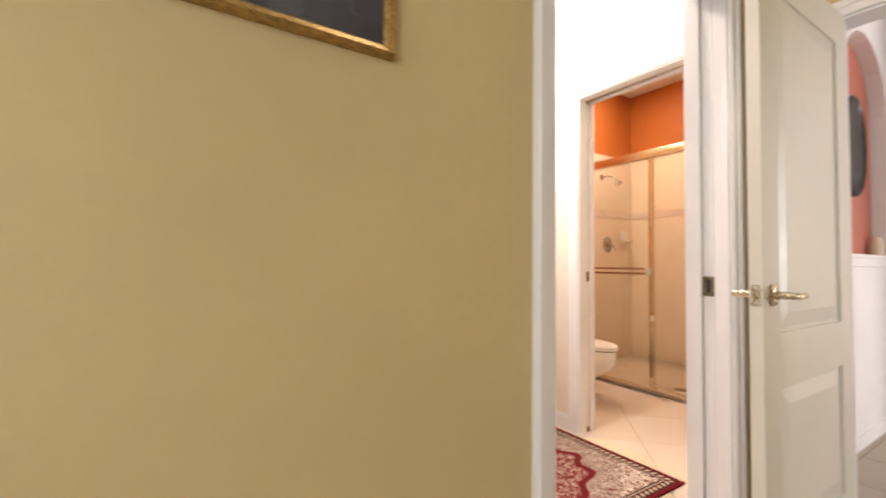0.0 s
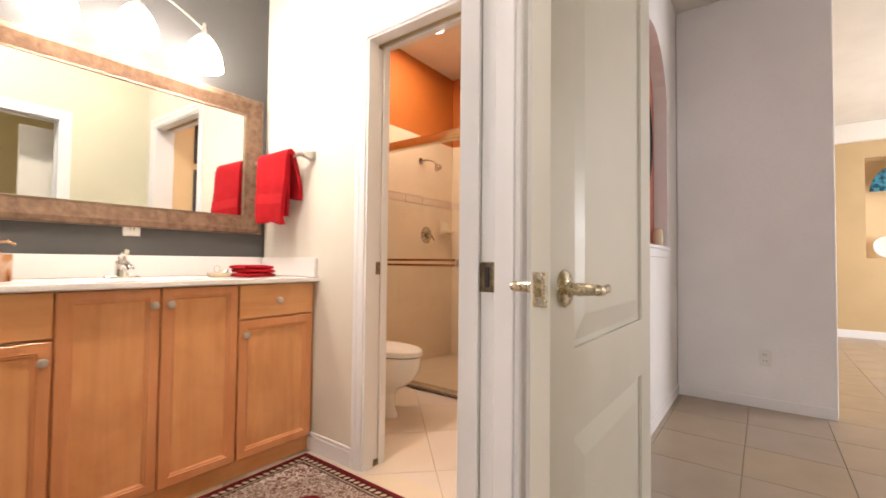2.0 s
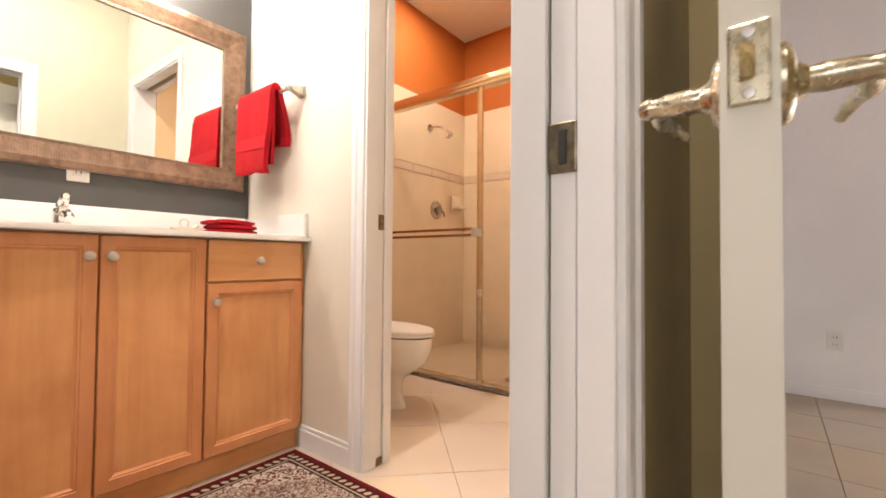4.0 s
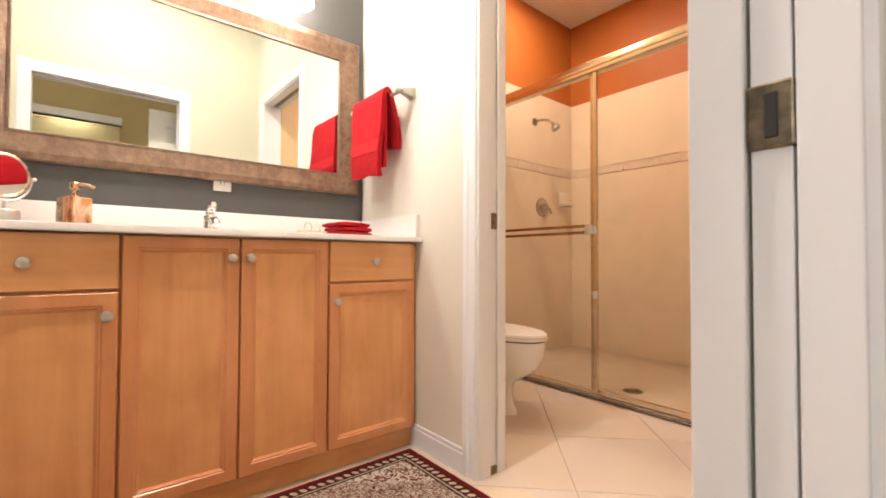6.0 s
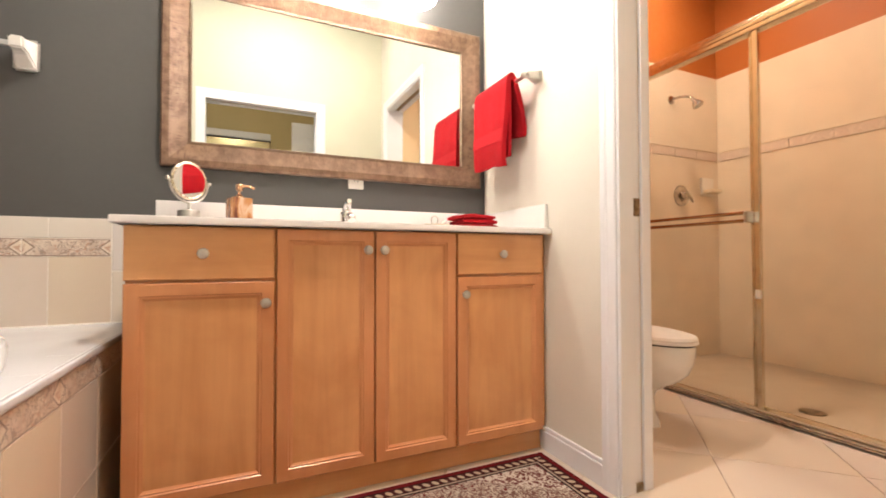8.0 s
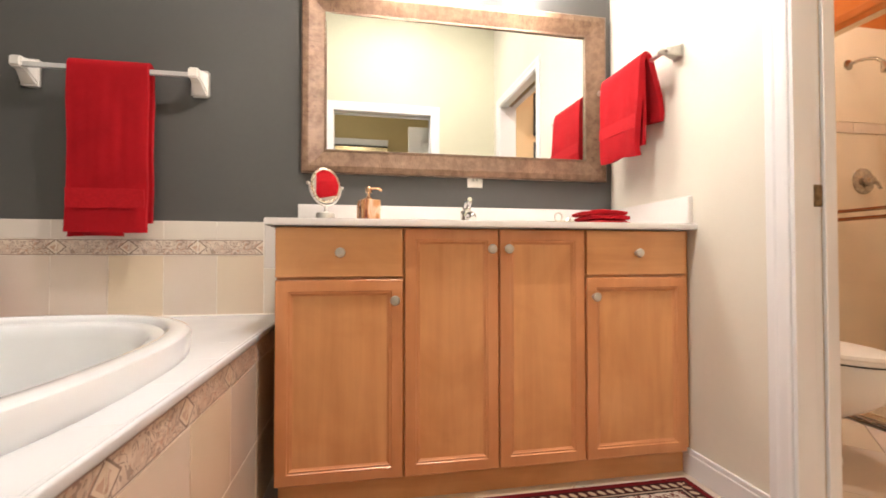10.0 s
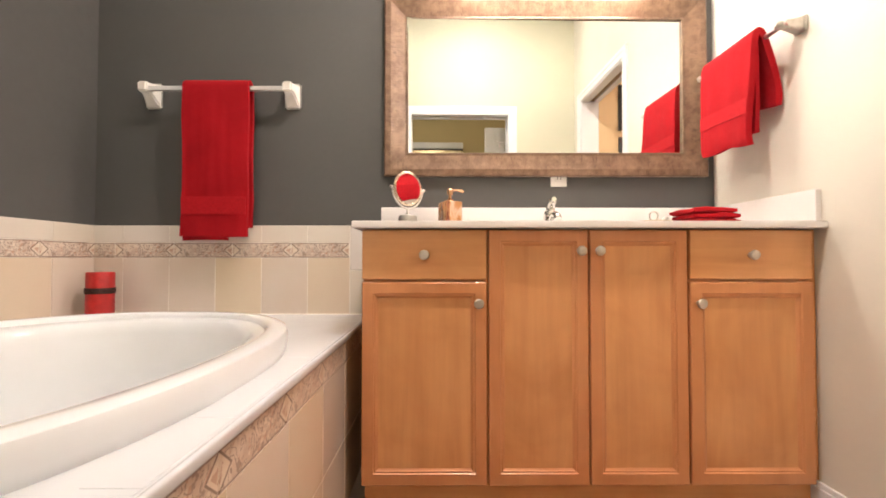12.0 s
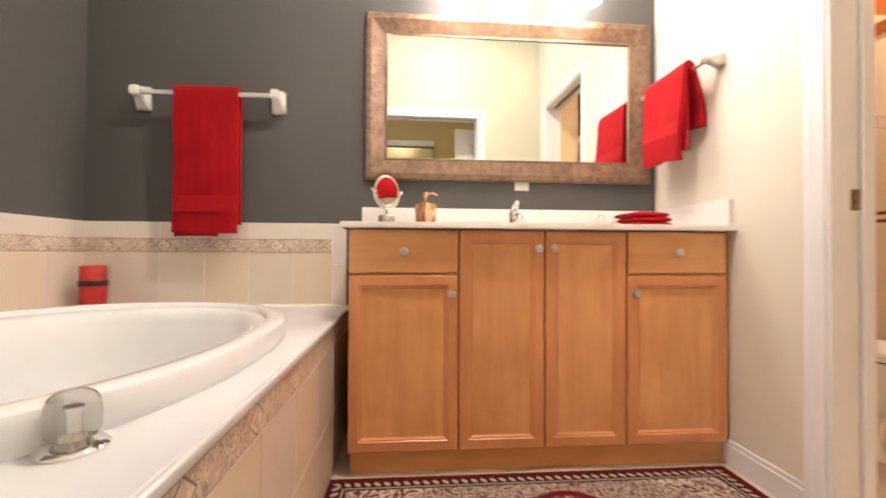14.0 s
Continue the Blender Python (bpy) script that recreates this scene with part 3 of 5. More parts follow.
casing("casing_toilet", ("x", RW, -1), TN, TF, TH, 0.066, 0.016, "white moulded casing round the toilet doorway")
casing("casing_toilet_inside", ("x", W, 1), TN, TF, TH, 0.066, 0.016, "white moulded casing inside the toilet doorway")
casing("casing_bedroom_door", ("x", 0, -1), HN, HF, HH, 0.062, 0.016, "white moulded casing round the bedroom door")
casing("casing_hall", ("x", W, 1), HN, HF, HH, 0.066, 0.016, "white moulded casing on the hall side")

J = 0.012


def jamb(name, at, label, pieces):
    """A door lining: each board a part of its own."""
    d = thing(name, at, label, "door jamb", kind="structure")
    for n, size in pieces:
        part(n, boxes(size, bevel=0.002), "trim", d)


jamb("jamb_entry", (-1.04, -1.42, 0), "white split jamb of the entry pocket door", (
    ("side_board", (EL - 0.001, EL + 0.003, BED - 0.002, BATH + 0.002, 0, EH)), ("head_board", (EL + 0.003, ER, SLOT1, BATH + 0.002, EH - J, EH)), ("head_board", (EL + 0.003, ER, BED - 0.002, SLOT0, EH - J, EH)),
    ("split_board", (ER - J, ER, SLOT1, BATH + 0.002, 0, EH - J)), ("split_board", (ER - J, ER, BED - 0.002, SLOT0, 0, EH - J))))
jamb("jamb_toilet", (0.05, -0.78, 0), "white split jamb of the toilet pocket door", (
    ("side_board", (RW - 0.002, W + 0.002, TN, TN + J, 0, TH)), ("head_board", (RW - 0.002, 0.035, TN + J, TF, TH - J, TH)), ("head_board", (0.075, W + 0.002, TN + J, TF, TH - J, TH)),
    ("split_board", (RW - 0.002, 0.035, TF - J, TF, 0, TH - J)), ("split_board", (0.075, W + 0.002, TF - J, TF, 0, TH - J))))
jamb("jamb_bedroom", (0.05, -2.0, 0), "white jamb of the bedroom door", (
    ("side_board", (-0.002, W + 0.002, HF - J, HF, 0, HH)), ("side_board", (-0.002, W + 0.002, HN, HN + J, 0, HH)), ("head_board", (-0.002, W + 0.002, HN + J, HF - J, HH - J, HH)),
    ("door_stop", (0.045, 0.058, HF - 0.024, HF - J, 0, HH - J))))


def pocket_door(name, place, label, axis):
    """A flush door slid back into its wall, only its edge and latch in view."""
    d = thing(name, place, label, "pocket door")
    x, y, z = place
    if axis == "x":
        part("leaf", boxes((x, x + 0.60, y - 0.018, y + 0.018, 0.012, EH - 0.02), bevel=0.002), "trim", d)
        part("latch", boxes((x - 0.004, x + 0.03, y - 0.0205, y + 0.0205, 0.951, 1.021), bevel=0.003), "steel", d, "dark worn steel edge latch")
        part("latch_pull", boxes((x - 0.007, x + 0.01, y - 0.007, y + 0.005, 0.962, 1.010), bevel=0.002), "dark", d, "dark recessed edge pull")
    else:
        part("leaf", boxes((x - 0.0175, x + 0.0175, y, y + 0.78, 0.012, TH - 0.02), bevel=0.002), "trim", d)
        part("latch", boxes((x - 0.019, x + 0.019, y - 0.004, y + 0.03, 0.952, 1.016), bevel=0.003), "steel", d, "dark worn steel edge latch")
        part("floor_guide", boxes((x - 0.019, x + 0.019, y - 0.008, y + 0.04, 0.0, 0.030), bevel=0.003), "steel", d, "dark metal floor guide")
    return d


pocket_door("pocket_door", (ER - 0.004, -1.427, 0), "white pocket door slid into the entry wall", "x")
pocket_door("pocket_door", (0.055, TF - 0.002, 0), "white pocket door slid into the toilet-room wall", "y")

# baseboards
setting("baseboard", boxes((RW - 0.014, RW, TF + 0.066, 0.044, 0, 0.078), (RW - 0.010, RW, TF + 0.066, 0.044, 0.078, 0.096), bevel=0.003), "trim", "white moulded baseboard under the towel rail", "baseboard")
setting("baseboard_entry", boxes((ER + 0.066, RW, BATH, BATH + 0.014, 0, 0.09), bevel=0.003), "trim", "white baseboard beside the entry", "baseboard")
setting("baseboard_hall", boxes((W + 0.07, FAR, -1.402, -1.39, 0, 0.075), (FAR - 0.012, FAR, -2.325, -1.402, 0, 0.075), bevel=0.003), "hallwhite", "white hall baseboard", "baseboard")
setting("baseboard_far", boxes((6.885, 6.9, -6.0, -1.42, 0, 0.11), bevel=0.004), "trim", "white baseboard of the far room", "baseboard")
setting("baseboard_bedroom", boxes((-5.0, EL - 0.068, BED - 0.014, BED, 0, 0.09), (-0.014, 0, -3.6, HN - 0.066, 0, 0.09), bevel=0.003), "trim", "white bedroom baseboard", "baseboard")
setting("crown_far", boxes((6.8, 6.9, -6.0, -1.42, 2.78, TOP - 0.002), bevel=0.01), "ceiling", "white crown band below the far ceiling", "crown moulding")


# ---- bedroom door, standing open ----
def bedroom_door():
    x0, x1, y0, y1, zt = -0.795, -0.015, -1.657, -1.621, 2.035
    d = thing("bedroom_door", (x1, -1.64, 0.01), "ivory painted panel door with brass lever, standing open", "door")
    # leaf with sunk panels on both faces
    bm = boxes((x0, x1, y0 + 0.008, y1 - 0.008, 0.01, zt))
    rails = [(0.01, 0.24), (0.70, 0.86), (zt - 0.13, zt)]
    for ya, yb in ((y0, y0 + 0.008), (y1 - 0.008, y1)):
        box(bm, x0, x0 + 0.115, ya, yb, 0.01, zt)
        box(bm, x1 - 0.115, x1, ya, yb, 0.01, zt)
        for za, zb in rails:
            box(bm, x0 + 0.115, x1 - 0.115, ya, yb, za, zb)
    part("leaf", bm, "doorpaint", d)
    for za, zb in ((0.24, 0.70), (0.86, zt - 0.13)):
        for ya, yb in ((y0 + 0.001, y0 + 0.008), (y1 - 0.008, y1 - 0.001)):
            bm = bmesh.new()
            xa, xb = x0 + 0.115, x1 - 0.115
            inner = 0.060
            front, rear = (ya, yb) if ya < -1.64 else (yb, ya)
            o = [(xa + 0.012, za + 0.012), (xb - 0.012, za + 0.012), (xb - 0.012, zb - 0.012), (xa + 0.012, zb - 0.012)]
            i = [(xa + inner, za + inner), (xb - inner, za + inner), (xb - inner, zb - inner), (xa + inner, zb - inner)]
            ov = [bm.verts.new((x, rear, z)) for x, z in o]
            iv = [bm.verts.new((x, front, z)) for x, z in i]
            bm.faces.new(iv)
            bm.faces.new(ov)
            for k in range(4):
                bm.faces.new((ov[k], ov[(k + 1) % 4], iv[(k + 1) % 4], iv[k]))
            part("panel", bm, "doorpaint", d)
    hx, hz = x0 + 0.06, 0.975
    plate = part("latch_plate", boxes((x0 - 0.003, x0 + 0.004, -1.652, -1.626, hz - 0.03, hz + 0.03), bevel=0.002), "brass", d, "brass latch plate with two screws")
    for dz in (-0.022, 0.022):
        part("screw", lathe([(0.0045, 0), (0.004, 0.0012), (0, 0.0016)], Matrix.Translation((x0 - 0.003, -1.639, hz + dz)) @ Matrix.Rotation(radians(-90), 4, "Y"), 12), "nickel", plate, smooth=True)
    part("latch_bolt", extrude_outline([(x0, -1.646, hz - 0.012), (x0 - 0.012, -1.634, hz - 0.012), (x0, -1.633, hz - 0.012)], (0, 0, 0.024)), "brass", plate)
    for side in (-1, 1):
        face = y0 if side < 0 else y1
        m = Matrix.Translation((hx, face, hz)) @ (Matrix.Rotation(radians(90), 4, "X") if side < 0 else Matrix.Rotation(radians(-90), 4, "X"))
        part("rose", lathe([(0.033, -0.002), (0.033, 0.004), (0.029, 0.008), (0.016, 0.011), (0.011, 0.018)], m, 28), "brass", d, smooth=True)
        neck = [(0.010, 0.015), (0.0115, 0.028), (0.0105, 0.045), (0.009, 0.056), (0.0105, 0.060), (0.007, 0.068), (0.0, 0.071)]
        lever = part("lever", lathe(neck, m, 20), "brass", d, "aged brass door lever", smooth=True)
        y = face + side * 0.052
        pts = curve_points((hx, y, hz), (hx + 0.035, y + side * 0.004, hz - 0.004), (hx + 0.075, y + side * 0.002, hz + 0.001), (hx + 0.108, y - side * 0.006, hz - 0.006), n=6)
        part("lever_arm", tube(pts, [0.009 - 0.0035 * i / len(pts) for i in range(len(pts))], 12), "brass", lever, smooth=True)
    for z in (0.22, 1.02, 1.82):
        part("hinge", lathe([(0.006, -0.045), (0.006, 0.045)], Matrix.Translation((x1 + 0.008, y1 + 0.006, z)), 12), "brass", d, "brass hinge knuckle", smooth=True)
        part("hinge_leaf", boxes((x1 - 0.03, x1 + 0.006, y1 - 0.0005, y1 + 0.003, z - 0.045, z + 0.045)), "brass", d)


bedroom_door()


# ---- vanity ----
def knob(at, parent):
    m = Matrix.Translation(at) @ Matrix.Rotation(radians(90), 4, "X")
    return part("knob", lathe([(0.009, -0.001), (0.0075, 0.004), (0.006, 0.010), (0.009, 0.014), (0.0155, 0.017), (0.0165, 0.021), (0.0135, 0.026), (0.006, 0.0285), (0, 0.029)], m, 20), "nickel", parent, "satin nickel knob", smooth=True)


def framed_door(name, x0, x1, z0, z1, parent, rail=0.052):
    """A cabinet door: mitred moulded frame with a flat sunk panel."""
    y, t = 0.0, 0.02
    prof = [(0, 0.003), (0.003, 0.0), (rail - 0.016, 0.0), (rail - 0.013, 0.004), (rail - 0.009, 0.0035), (rail - 0.005, 0.007), (rail, 0.010)]
    bm = bmesh.new()
    rings = []
    for o, dy in [(0, t)] + prof:
        rings.append([bm.verts.new((x, y + dy, z)) for x, z in ((x0 + o, z0 + o), (x1 - o, z0 + o), (x1 - o, z1 - o), (x0 + o, z1 - o))])
    for a, b in zip(rings, rings[1:]):
        for i in range(4):
            bm.faces.new((a[i], a[(i + 1) % 4], b[(i + 1) % 4], b[i]))
    d = part(name, bm, "maple_frame", parent)
    part("panel", boxes((x0 + rail - 0.004, x1 - rail + 0.004, y + 0.0095, y + 0.016, z0 + rail - 0.004, z1 - rail + 0.004)), "maple_panel", d)
    return d


def vanity():
    v = thing("vanity_cabinet", (-0.77, 0.26, 0), "honey maple vanity cabinet with nickel knobs", "cabinet")
    x0, x1, z0, z1 = -1.500, -0.058, 0.094, 0.902
    for name, size in (("side_panel", (x0 + 0.002, x0 + 0.02, 0.04, 0.525, z0 + 0.004, 0.905)), ("side_panel", (x1 - 0.018, x1, 0.04, 0.525, z0 + 0.004, 0.905)),
                       ("face_frame", (x0 + 0.002, x1, 0.021, 0.04, z0 + 0.004, 0.905)), ("bottom_panel", (x0 + 0.02, x1 - 0.018, 0.04, 0.525, z0 + 0.004, z0 + 0.022))):
        part(name, boxes(size), "maple_z", v)
    part("filler_strip", boxes((x1 + 0.0005, RW - 0.002, 0.024, 0.52, z0 + 0.004, 0.905)), "maple_z", v)
    part("toe_kick", boxes((x0 + 0.004, RW - 0.002, 0.045, 0.52, 0.0, z0 + 0.004)), "maple_x", v)
    cols = [(x0, -1.103), (-1.096, -0.778), (-0.772, -0.460), (-0.452, x1)]
    for (a, b), kx in ((cols[0], -1.303), (cols[3], -0.258)):
        d = part("drawer_front", boxes((a, b, 0.0, 0.02, 0.744, z1), bevel=0.003), "maple_x", v)
        knob(((a + b) / 2 if a < -1 else kx, 0.0, 0.822), d)
    for (a, b), k, top in ((cols[0], cols[0][1] - 0.026, 0.735), (cols[3], cols[3][0] + 0.026, 0.735)):
        d = framed_door("cabinet_door", a, b, z0, top, v)
        knob((k, 0.0, 0.668), d)
    for (a, b), k in ((cols[1], cols[1][1] - 0.026), (cols[2], cols[2][0] + 0.026)):
        d = framed_door("cabinet_door", a, b, z0, z1, v)
        knob((k, 0.0, 0.835), d)


vanity()


def countertop():
    c = thing("vanity_countertop", (-0.77, 0.25, 0.906), "white cultured marble vanity top with splashes", "countertop")
    x0, x1, y0, y1, zt = -1.528, RW - 0.001, -0.028, BACK, 0.930
    cx, cy, rx, ry, n = -0.79, 0.205, 0.225, 0.160, 64
    loop = [Vector((cx + rx * math.cos(2 * math.pi * i / n), cy + ry * math.sin(2 * math.pi * i / n), zt)) for i in range(n)]
    rim = []
    for p in loop:
        w = p - Vector((cx, cy, zt))
        k = min(((x1 if w.x > 0 else x0) - cx) / w.x if abs(w.x) > 1e-6 else 9e9, ((y1 if w.y > 0 else y0) - cy) / w.y if abs(w.y) > 1e-6 else 9e9)
        rim.append(Vector((cx + w.x * k, cy + w.y * k, zt)))
    for qx, qy in ((x1, y1), (x0, y1), (x0, y0), (x1, y0)):
        i = min(range(n), key=lambda q: (rim[q].x - qx) ** 2 + (rim[q].y - qy) ** 2)
        rim[i] = Vector((qx, qy, zt))
    def inset(p, d, z):
        return Vector((min(max(p.x, x0 + d), x1 - d), min(max(p.y, y0 + d), y1 - d), z))
    bm = bmesh.new()
    rows = [[Vector((cx + (p.x - cx) * k, cy + (p.y - cy) * k, z)) for p in loop] for k, z in ((0.18, 0.795), (0.55, 0.80), (0.80, 0.835), (0.93, 0.885), (0.985, 0.922), (1.0, 0.9275), (1.02, zt))]
    rows += [[inset(p, 0.006, zt) for p in rim], [inset(p, 0.0015, zt - 0.0015) for p in rim], [inset(p, 0, zt - 0.006) for p in rim], [inset(p, 0, 0.910) for p in rim], [inset(p, 0.004, 0.906) for p in rim]]
    rings = [[bm.verts.new(p) for p in row] for row in rows]
    for a, b in zip(rings, rings[1:]):
        for i in range(n):
            j = (i + 1) % n
            bm.faces.new((a[i], a[j], b[j], b[i]))
    bm.faces.new(rings[0])
    part("top", bm, "counter", c, "white marble top with a moulded oval basin", smooth=True)
    part("basin_drain", lathe([(0.022, 0.0), (0.022, 0.003), (0, 0.004)], Matrix.Translation((cx, cy, 0.7955)), 20), "chrome", c, smooth=True)
    part("backsplash", boxes((-1.512, RW - 0.022, BACK - 0.02, BACK, 0.9305, 1.036), bevel=0.004), "counter", c, smooth=True)
    part("side_splash", boxes((RW - 0.021, RW, -0.006, BACK, 0.9305, 1.034), bevel=0.004), "counter", c, smooth=True)


countertop()


def faucet():
    at = Vector((-0.79, 0.42, 0.930))
    f = thing("faucet", at, "polished chrome single-lever basin faucet on the vanity top", "faucet")
    m = Matrix.Translation(at)
    part("base_plate", lathe([(0.078, 0.0), (0.078, 0.005), (0.070, 0.010), (0.03, 0.013), (0, 0.013)], m @ Matrix.Diagonal((1, 0.4, 1, 1)), 32), "chrome", f, smooth=True)
    part("body", lathe([(0.032, 0.005), (0.029, 0.03), (0.027, 0.06), (0.029, 0.068), (0.025, 0.078), (0, 0.081)], m, 24), "chrome", f, smooth=True)
    part("spout", tube(curve_points(at + Vector((0, 0, 0.035)), at + Vector((0, -0.05, 0.055)), at + Vector((0, -0.10, 0.048)), at + Vector((0, -0.115, 0.034)), n=6), 0.0155, 14), "chrome", f, smooth=True)
    part("handle", tube(curve_points(at + Vector((0, 0.004, 0.07)), at + Vector((0, -0.006, 0.095)), at + Vector((0.0, -0.035, 0.116)), at + Vector((0.0, -0.06, 0.122)), n=5), [0.019] * 5 + [0.016] * 6 + [0.010] * 5, 14), "chrome", f, smooth=True)


faucet()


# ---- mirror over the vanity ----
def wall_mirror():
    m = thing("wall_mirror", (-0.78, BACK, 1.17), "wide wall mirror in a ridged bronze-brown wooden frame", "mirror")
    X0, X1, Z0, Z1 = -1.499, -0.070, 1.173, 1.982
    w = 0.102
    prof = [(0, 0.0), (0, 0.026), (0.006, 0.032), (0.03, 0.032), (0.06, 0.024), (w - 0.008, 0.017), (w - 0.003, 0.019), (w, 0.014), (w, 0.0)]
    corners = [(X0, Z0, 1, 1), (X1, Z0, -1, 1), (X1, Z1, -1, -1), (X0, Z1, 1, -1)]
    for i in range(4):
        bm = bmesh.new()
        ends = []
        for x, z, sx, sz in (corners[i], corners[(i + 1) % 4]):
            ends.append([bm.verts.new((x + sx * o, BACK - p, z + sz * o)) for o, p in prof])
        k = len(prof)
        for j in range(k):
            bm.faces.new((ends[0][j], ends[0][(j + 1) % k], ends[1][(j + 1) % k], ends[1][j]))
        bm.faces.new(ends[0])
        bm.faces.new(ends[1])
        part("frame_rail", bm, "bronze_x" if i % 2 == 0 else "bronze_z", m)
    i0, i1, k0, k1 = X0 + w - 0.003, X1 - w + 0.003, Z0 + w - 0.003, Z1 - w + 0.003
    for size in ((i0, i1, k0, k0 + 0.007), (i0, i1, k1 - 0.007, k1), (i0, i0 + 0.007, k0 + 0.007, k1 - 0.007), (i1 - 0.007, i1, k0 + 0.007, k1 - 0.007)):
        part("inner_lip", boxes((size[0], size[1], BACK - 0.0185, BACK - 0.006, size[2], size[3]), bevel=0.002), "lip", m, "thin bronze inner lip, darkened for shade")
    pane = part("mirror_glass", boxes((X0 + w - 0.004, X1 - w + 0.004, BACK - 0.012, BACK - 0.009, Z0 + w - 0.004, Z1 - w + 0.004)), "mirror", m, "silvered mirror glass", origin=((X0 + X1) / 2, BACK - 0.0105, (Z0 + Z1) / 2))
    pane.rotation_euler = (radians(0.25), 0, radians(0.50))      # the hung mirror leans out a little


wall_mirror()


def vanity_light():
    L = thing("vanity_light", (-0.77, BACK, 2.46), "three-shade nickel vanity light, lit, above the mirror", "wall light")
    m = Matrix.Translation((-0.77, BACK, 2.47)) @ Matrix.Rotation(radians(90), 4, "X")
    part("backplate", lathe([(0.085, 0), (0.085, 0.008), (0.070, 0.016), (0.062, 0.014), (0.035, 0.022), (0, 0.026)], m, 36), "nickel", L, smooth=True)
    part("stem", tube(curve_points((-0.77, BACK - 0.02, 2.46), (-0.77, BACK - 0.10, 2.44), (-0.77, BACK - 0.14, 2.36), (-0.77, BACK - 0.13, 2.29), n=6), 0.009, 12), "nickel", L, smooth=True)
    for s in (-1, 1):
        part("arm", tube(curve_points((-0.77, BACK - 0.13, 2.30), (-0.77 + s * 0.08, BACK - 0.13, 2.315), (-0.77 + s * 0.19, BACK - 0.13, 2.28), (-0.77 + s * 0.30, BACK - 0.13, 2.225), n=8), 0.0055, 10), "nickel", L, smooth=True)
    for x, z in ((-1.07, 2.20), (-0.77, 2.22), (-0.47, 2.20)):
        c = Matrix.Translation((x, BACK - 0.13, z))
        part("socket_cup", lathe([(0.0, 0.062), (0.008, 0.060), (0.010, 0.045), (0.006, 0.040), (0.012, 0.03), (0.012, 0.01), (0.028, 0.0), (0.034, -0.022), (0.03, -0.024)], c, 20), "nickel", L, smooth=True)
        part("shade", lathe([(0.028, -0.012), (0.045, -0.03), (0.066, -0.062), (0.082, -0.10), (0.092, -0.145), (0.095, -0.175), (0.091, -0.175), (0.080, -0.105), (0.062, -0.064), (0.04, -0.034), (0.026, -0.02)], c, 32), "shade", L, "lit white opal glass bell shade", smooth=True)


vanity_light()


def outlet(name, m, label):
    o = thing(name, m.translation, label, "outlet")
    o.rotation_euler = m.to_euler()
    up = offset(o)
    def local(bm, n, mat):
        me = bpy.data.meshes.new(n)
        bmesh.ops.recalc_face_normals(bm, faces=bm.faces[:])
        bm.to_mesh(me)
        bm.free()
        me.materials.append(M[mat])
        ob = new(n, me)
        ob.parent = o
    local(boxes((-0.036, 0.036, -0.006, 0.0, -0.058, 0.058), bevel=0.003), "cover_plate", "plastic")
    for z in (-0.021, 0.021):
        local(boxes((-0.017, 0.017, -0.009, -0.004, z - 0.014, z + 0.014), bevel=0.003), "socket", "plastic")
        local(boxes((-0.009, -0.006, -0.0097, -0.008, z - 0.006, z + 0.006), (0.006, 0.009, -0.0097, -0.008, z - 0.006, z + 0.006)), "slot", "dark")


outlet("wall_outlet", Matrix.Translation((-0.725, BACK, 1.188)), "white double outlet partly under the mirror frame")
outlet("wall_outlet", Matrix.Translation((FAR, -1.945, 0.36)) @ Matrix.Rotation(radians(-90), 4, "Z"), "white double outlet low on the hall wall")


# ---- towels and rails ----
def sheet(path, thick, a0, a1, place, n=26, wave=0.004, seed=0.0, sag=0.0):
    """A folded cloth draped along a path of (u, z): swept from a0 to a1 along the rail, with soft folds; place maps (a, u, z) to the world."""
    pts = [Vector((u, z)) for u, z in path]
    out, inn = [], []
    for i, p in enumerate(pts):
        d = (pts[min(i + 1, len(pts) - 1)] - pts[max(i - 1, 0)]).normalized()
        nrm = Vector((-d.y, d.x))
        out.append(p + nrm * thick / 2)
        inn.append(p - nrm * thick / 2)
    ring = out + inn[::-1]
    bm = bmesh.new()
    rows = []
    top = max(p.y for p in pts)
    for k in range(n + 1):
        a = a0 + (a1 - a0) * k / n
        row = []
        for p in ring:
            drop = top - p.y
            w = wave * min(1, drop / 0.15) * (noise.noise(Vector((a * 9 + seed, p.y * 2.2, seed))) + 0.5 * noise.noise(Vector((a * 26 + seed, p.y * 5, seed + 3))))
            u = p.x + w * 2.2
            row.append(bm.verts.new(place(a + wave * 1.2 * noise.noise(Vector((p.y * 6, seed, k * 0.1))) * min(1, drop / 0.1), u, p.y - sag * abs(noise.noise(Vector((a * 4, 0, seed)))) * min(1, drop / 0.3))))
        rows.append(row)
    m = len(ring)
    for r0, r1 in zip(rows, rows[1:]):
        for i in range(m):
            bm.faces.new((r0[i], r0[(i + 1) % m], r1[(i + 1) % m], r1[i]))
    h = m // 2
    for row in (rows[0], rows[-1]):
        for i in range(h - 1):
            bm.faces.new((row[i], row[i + 1], row[m - 2 - i], row[m - 1 - i]))
    return bm


def drape(front, zf, back, zb, zt, r):
    """Path of a cloth over a rail: up the front, round, down the back."""
    path = [(front, zf + (zt - r - zf) * i / 14) for i in range(15)]
    c = (front + back) / 2
    half = (back - front) / 2
    path += [(c - half * math.cos(a), zt - r + r * math.sin(a)) for a in (math.pi * i / 8 for i in range(1, 8))]
    path += [(back, zt - r + (zb - zt + r) * i / 10) for i in range(0, 11)]
    return path


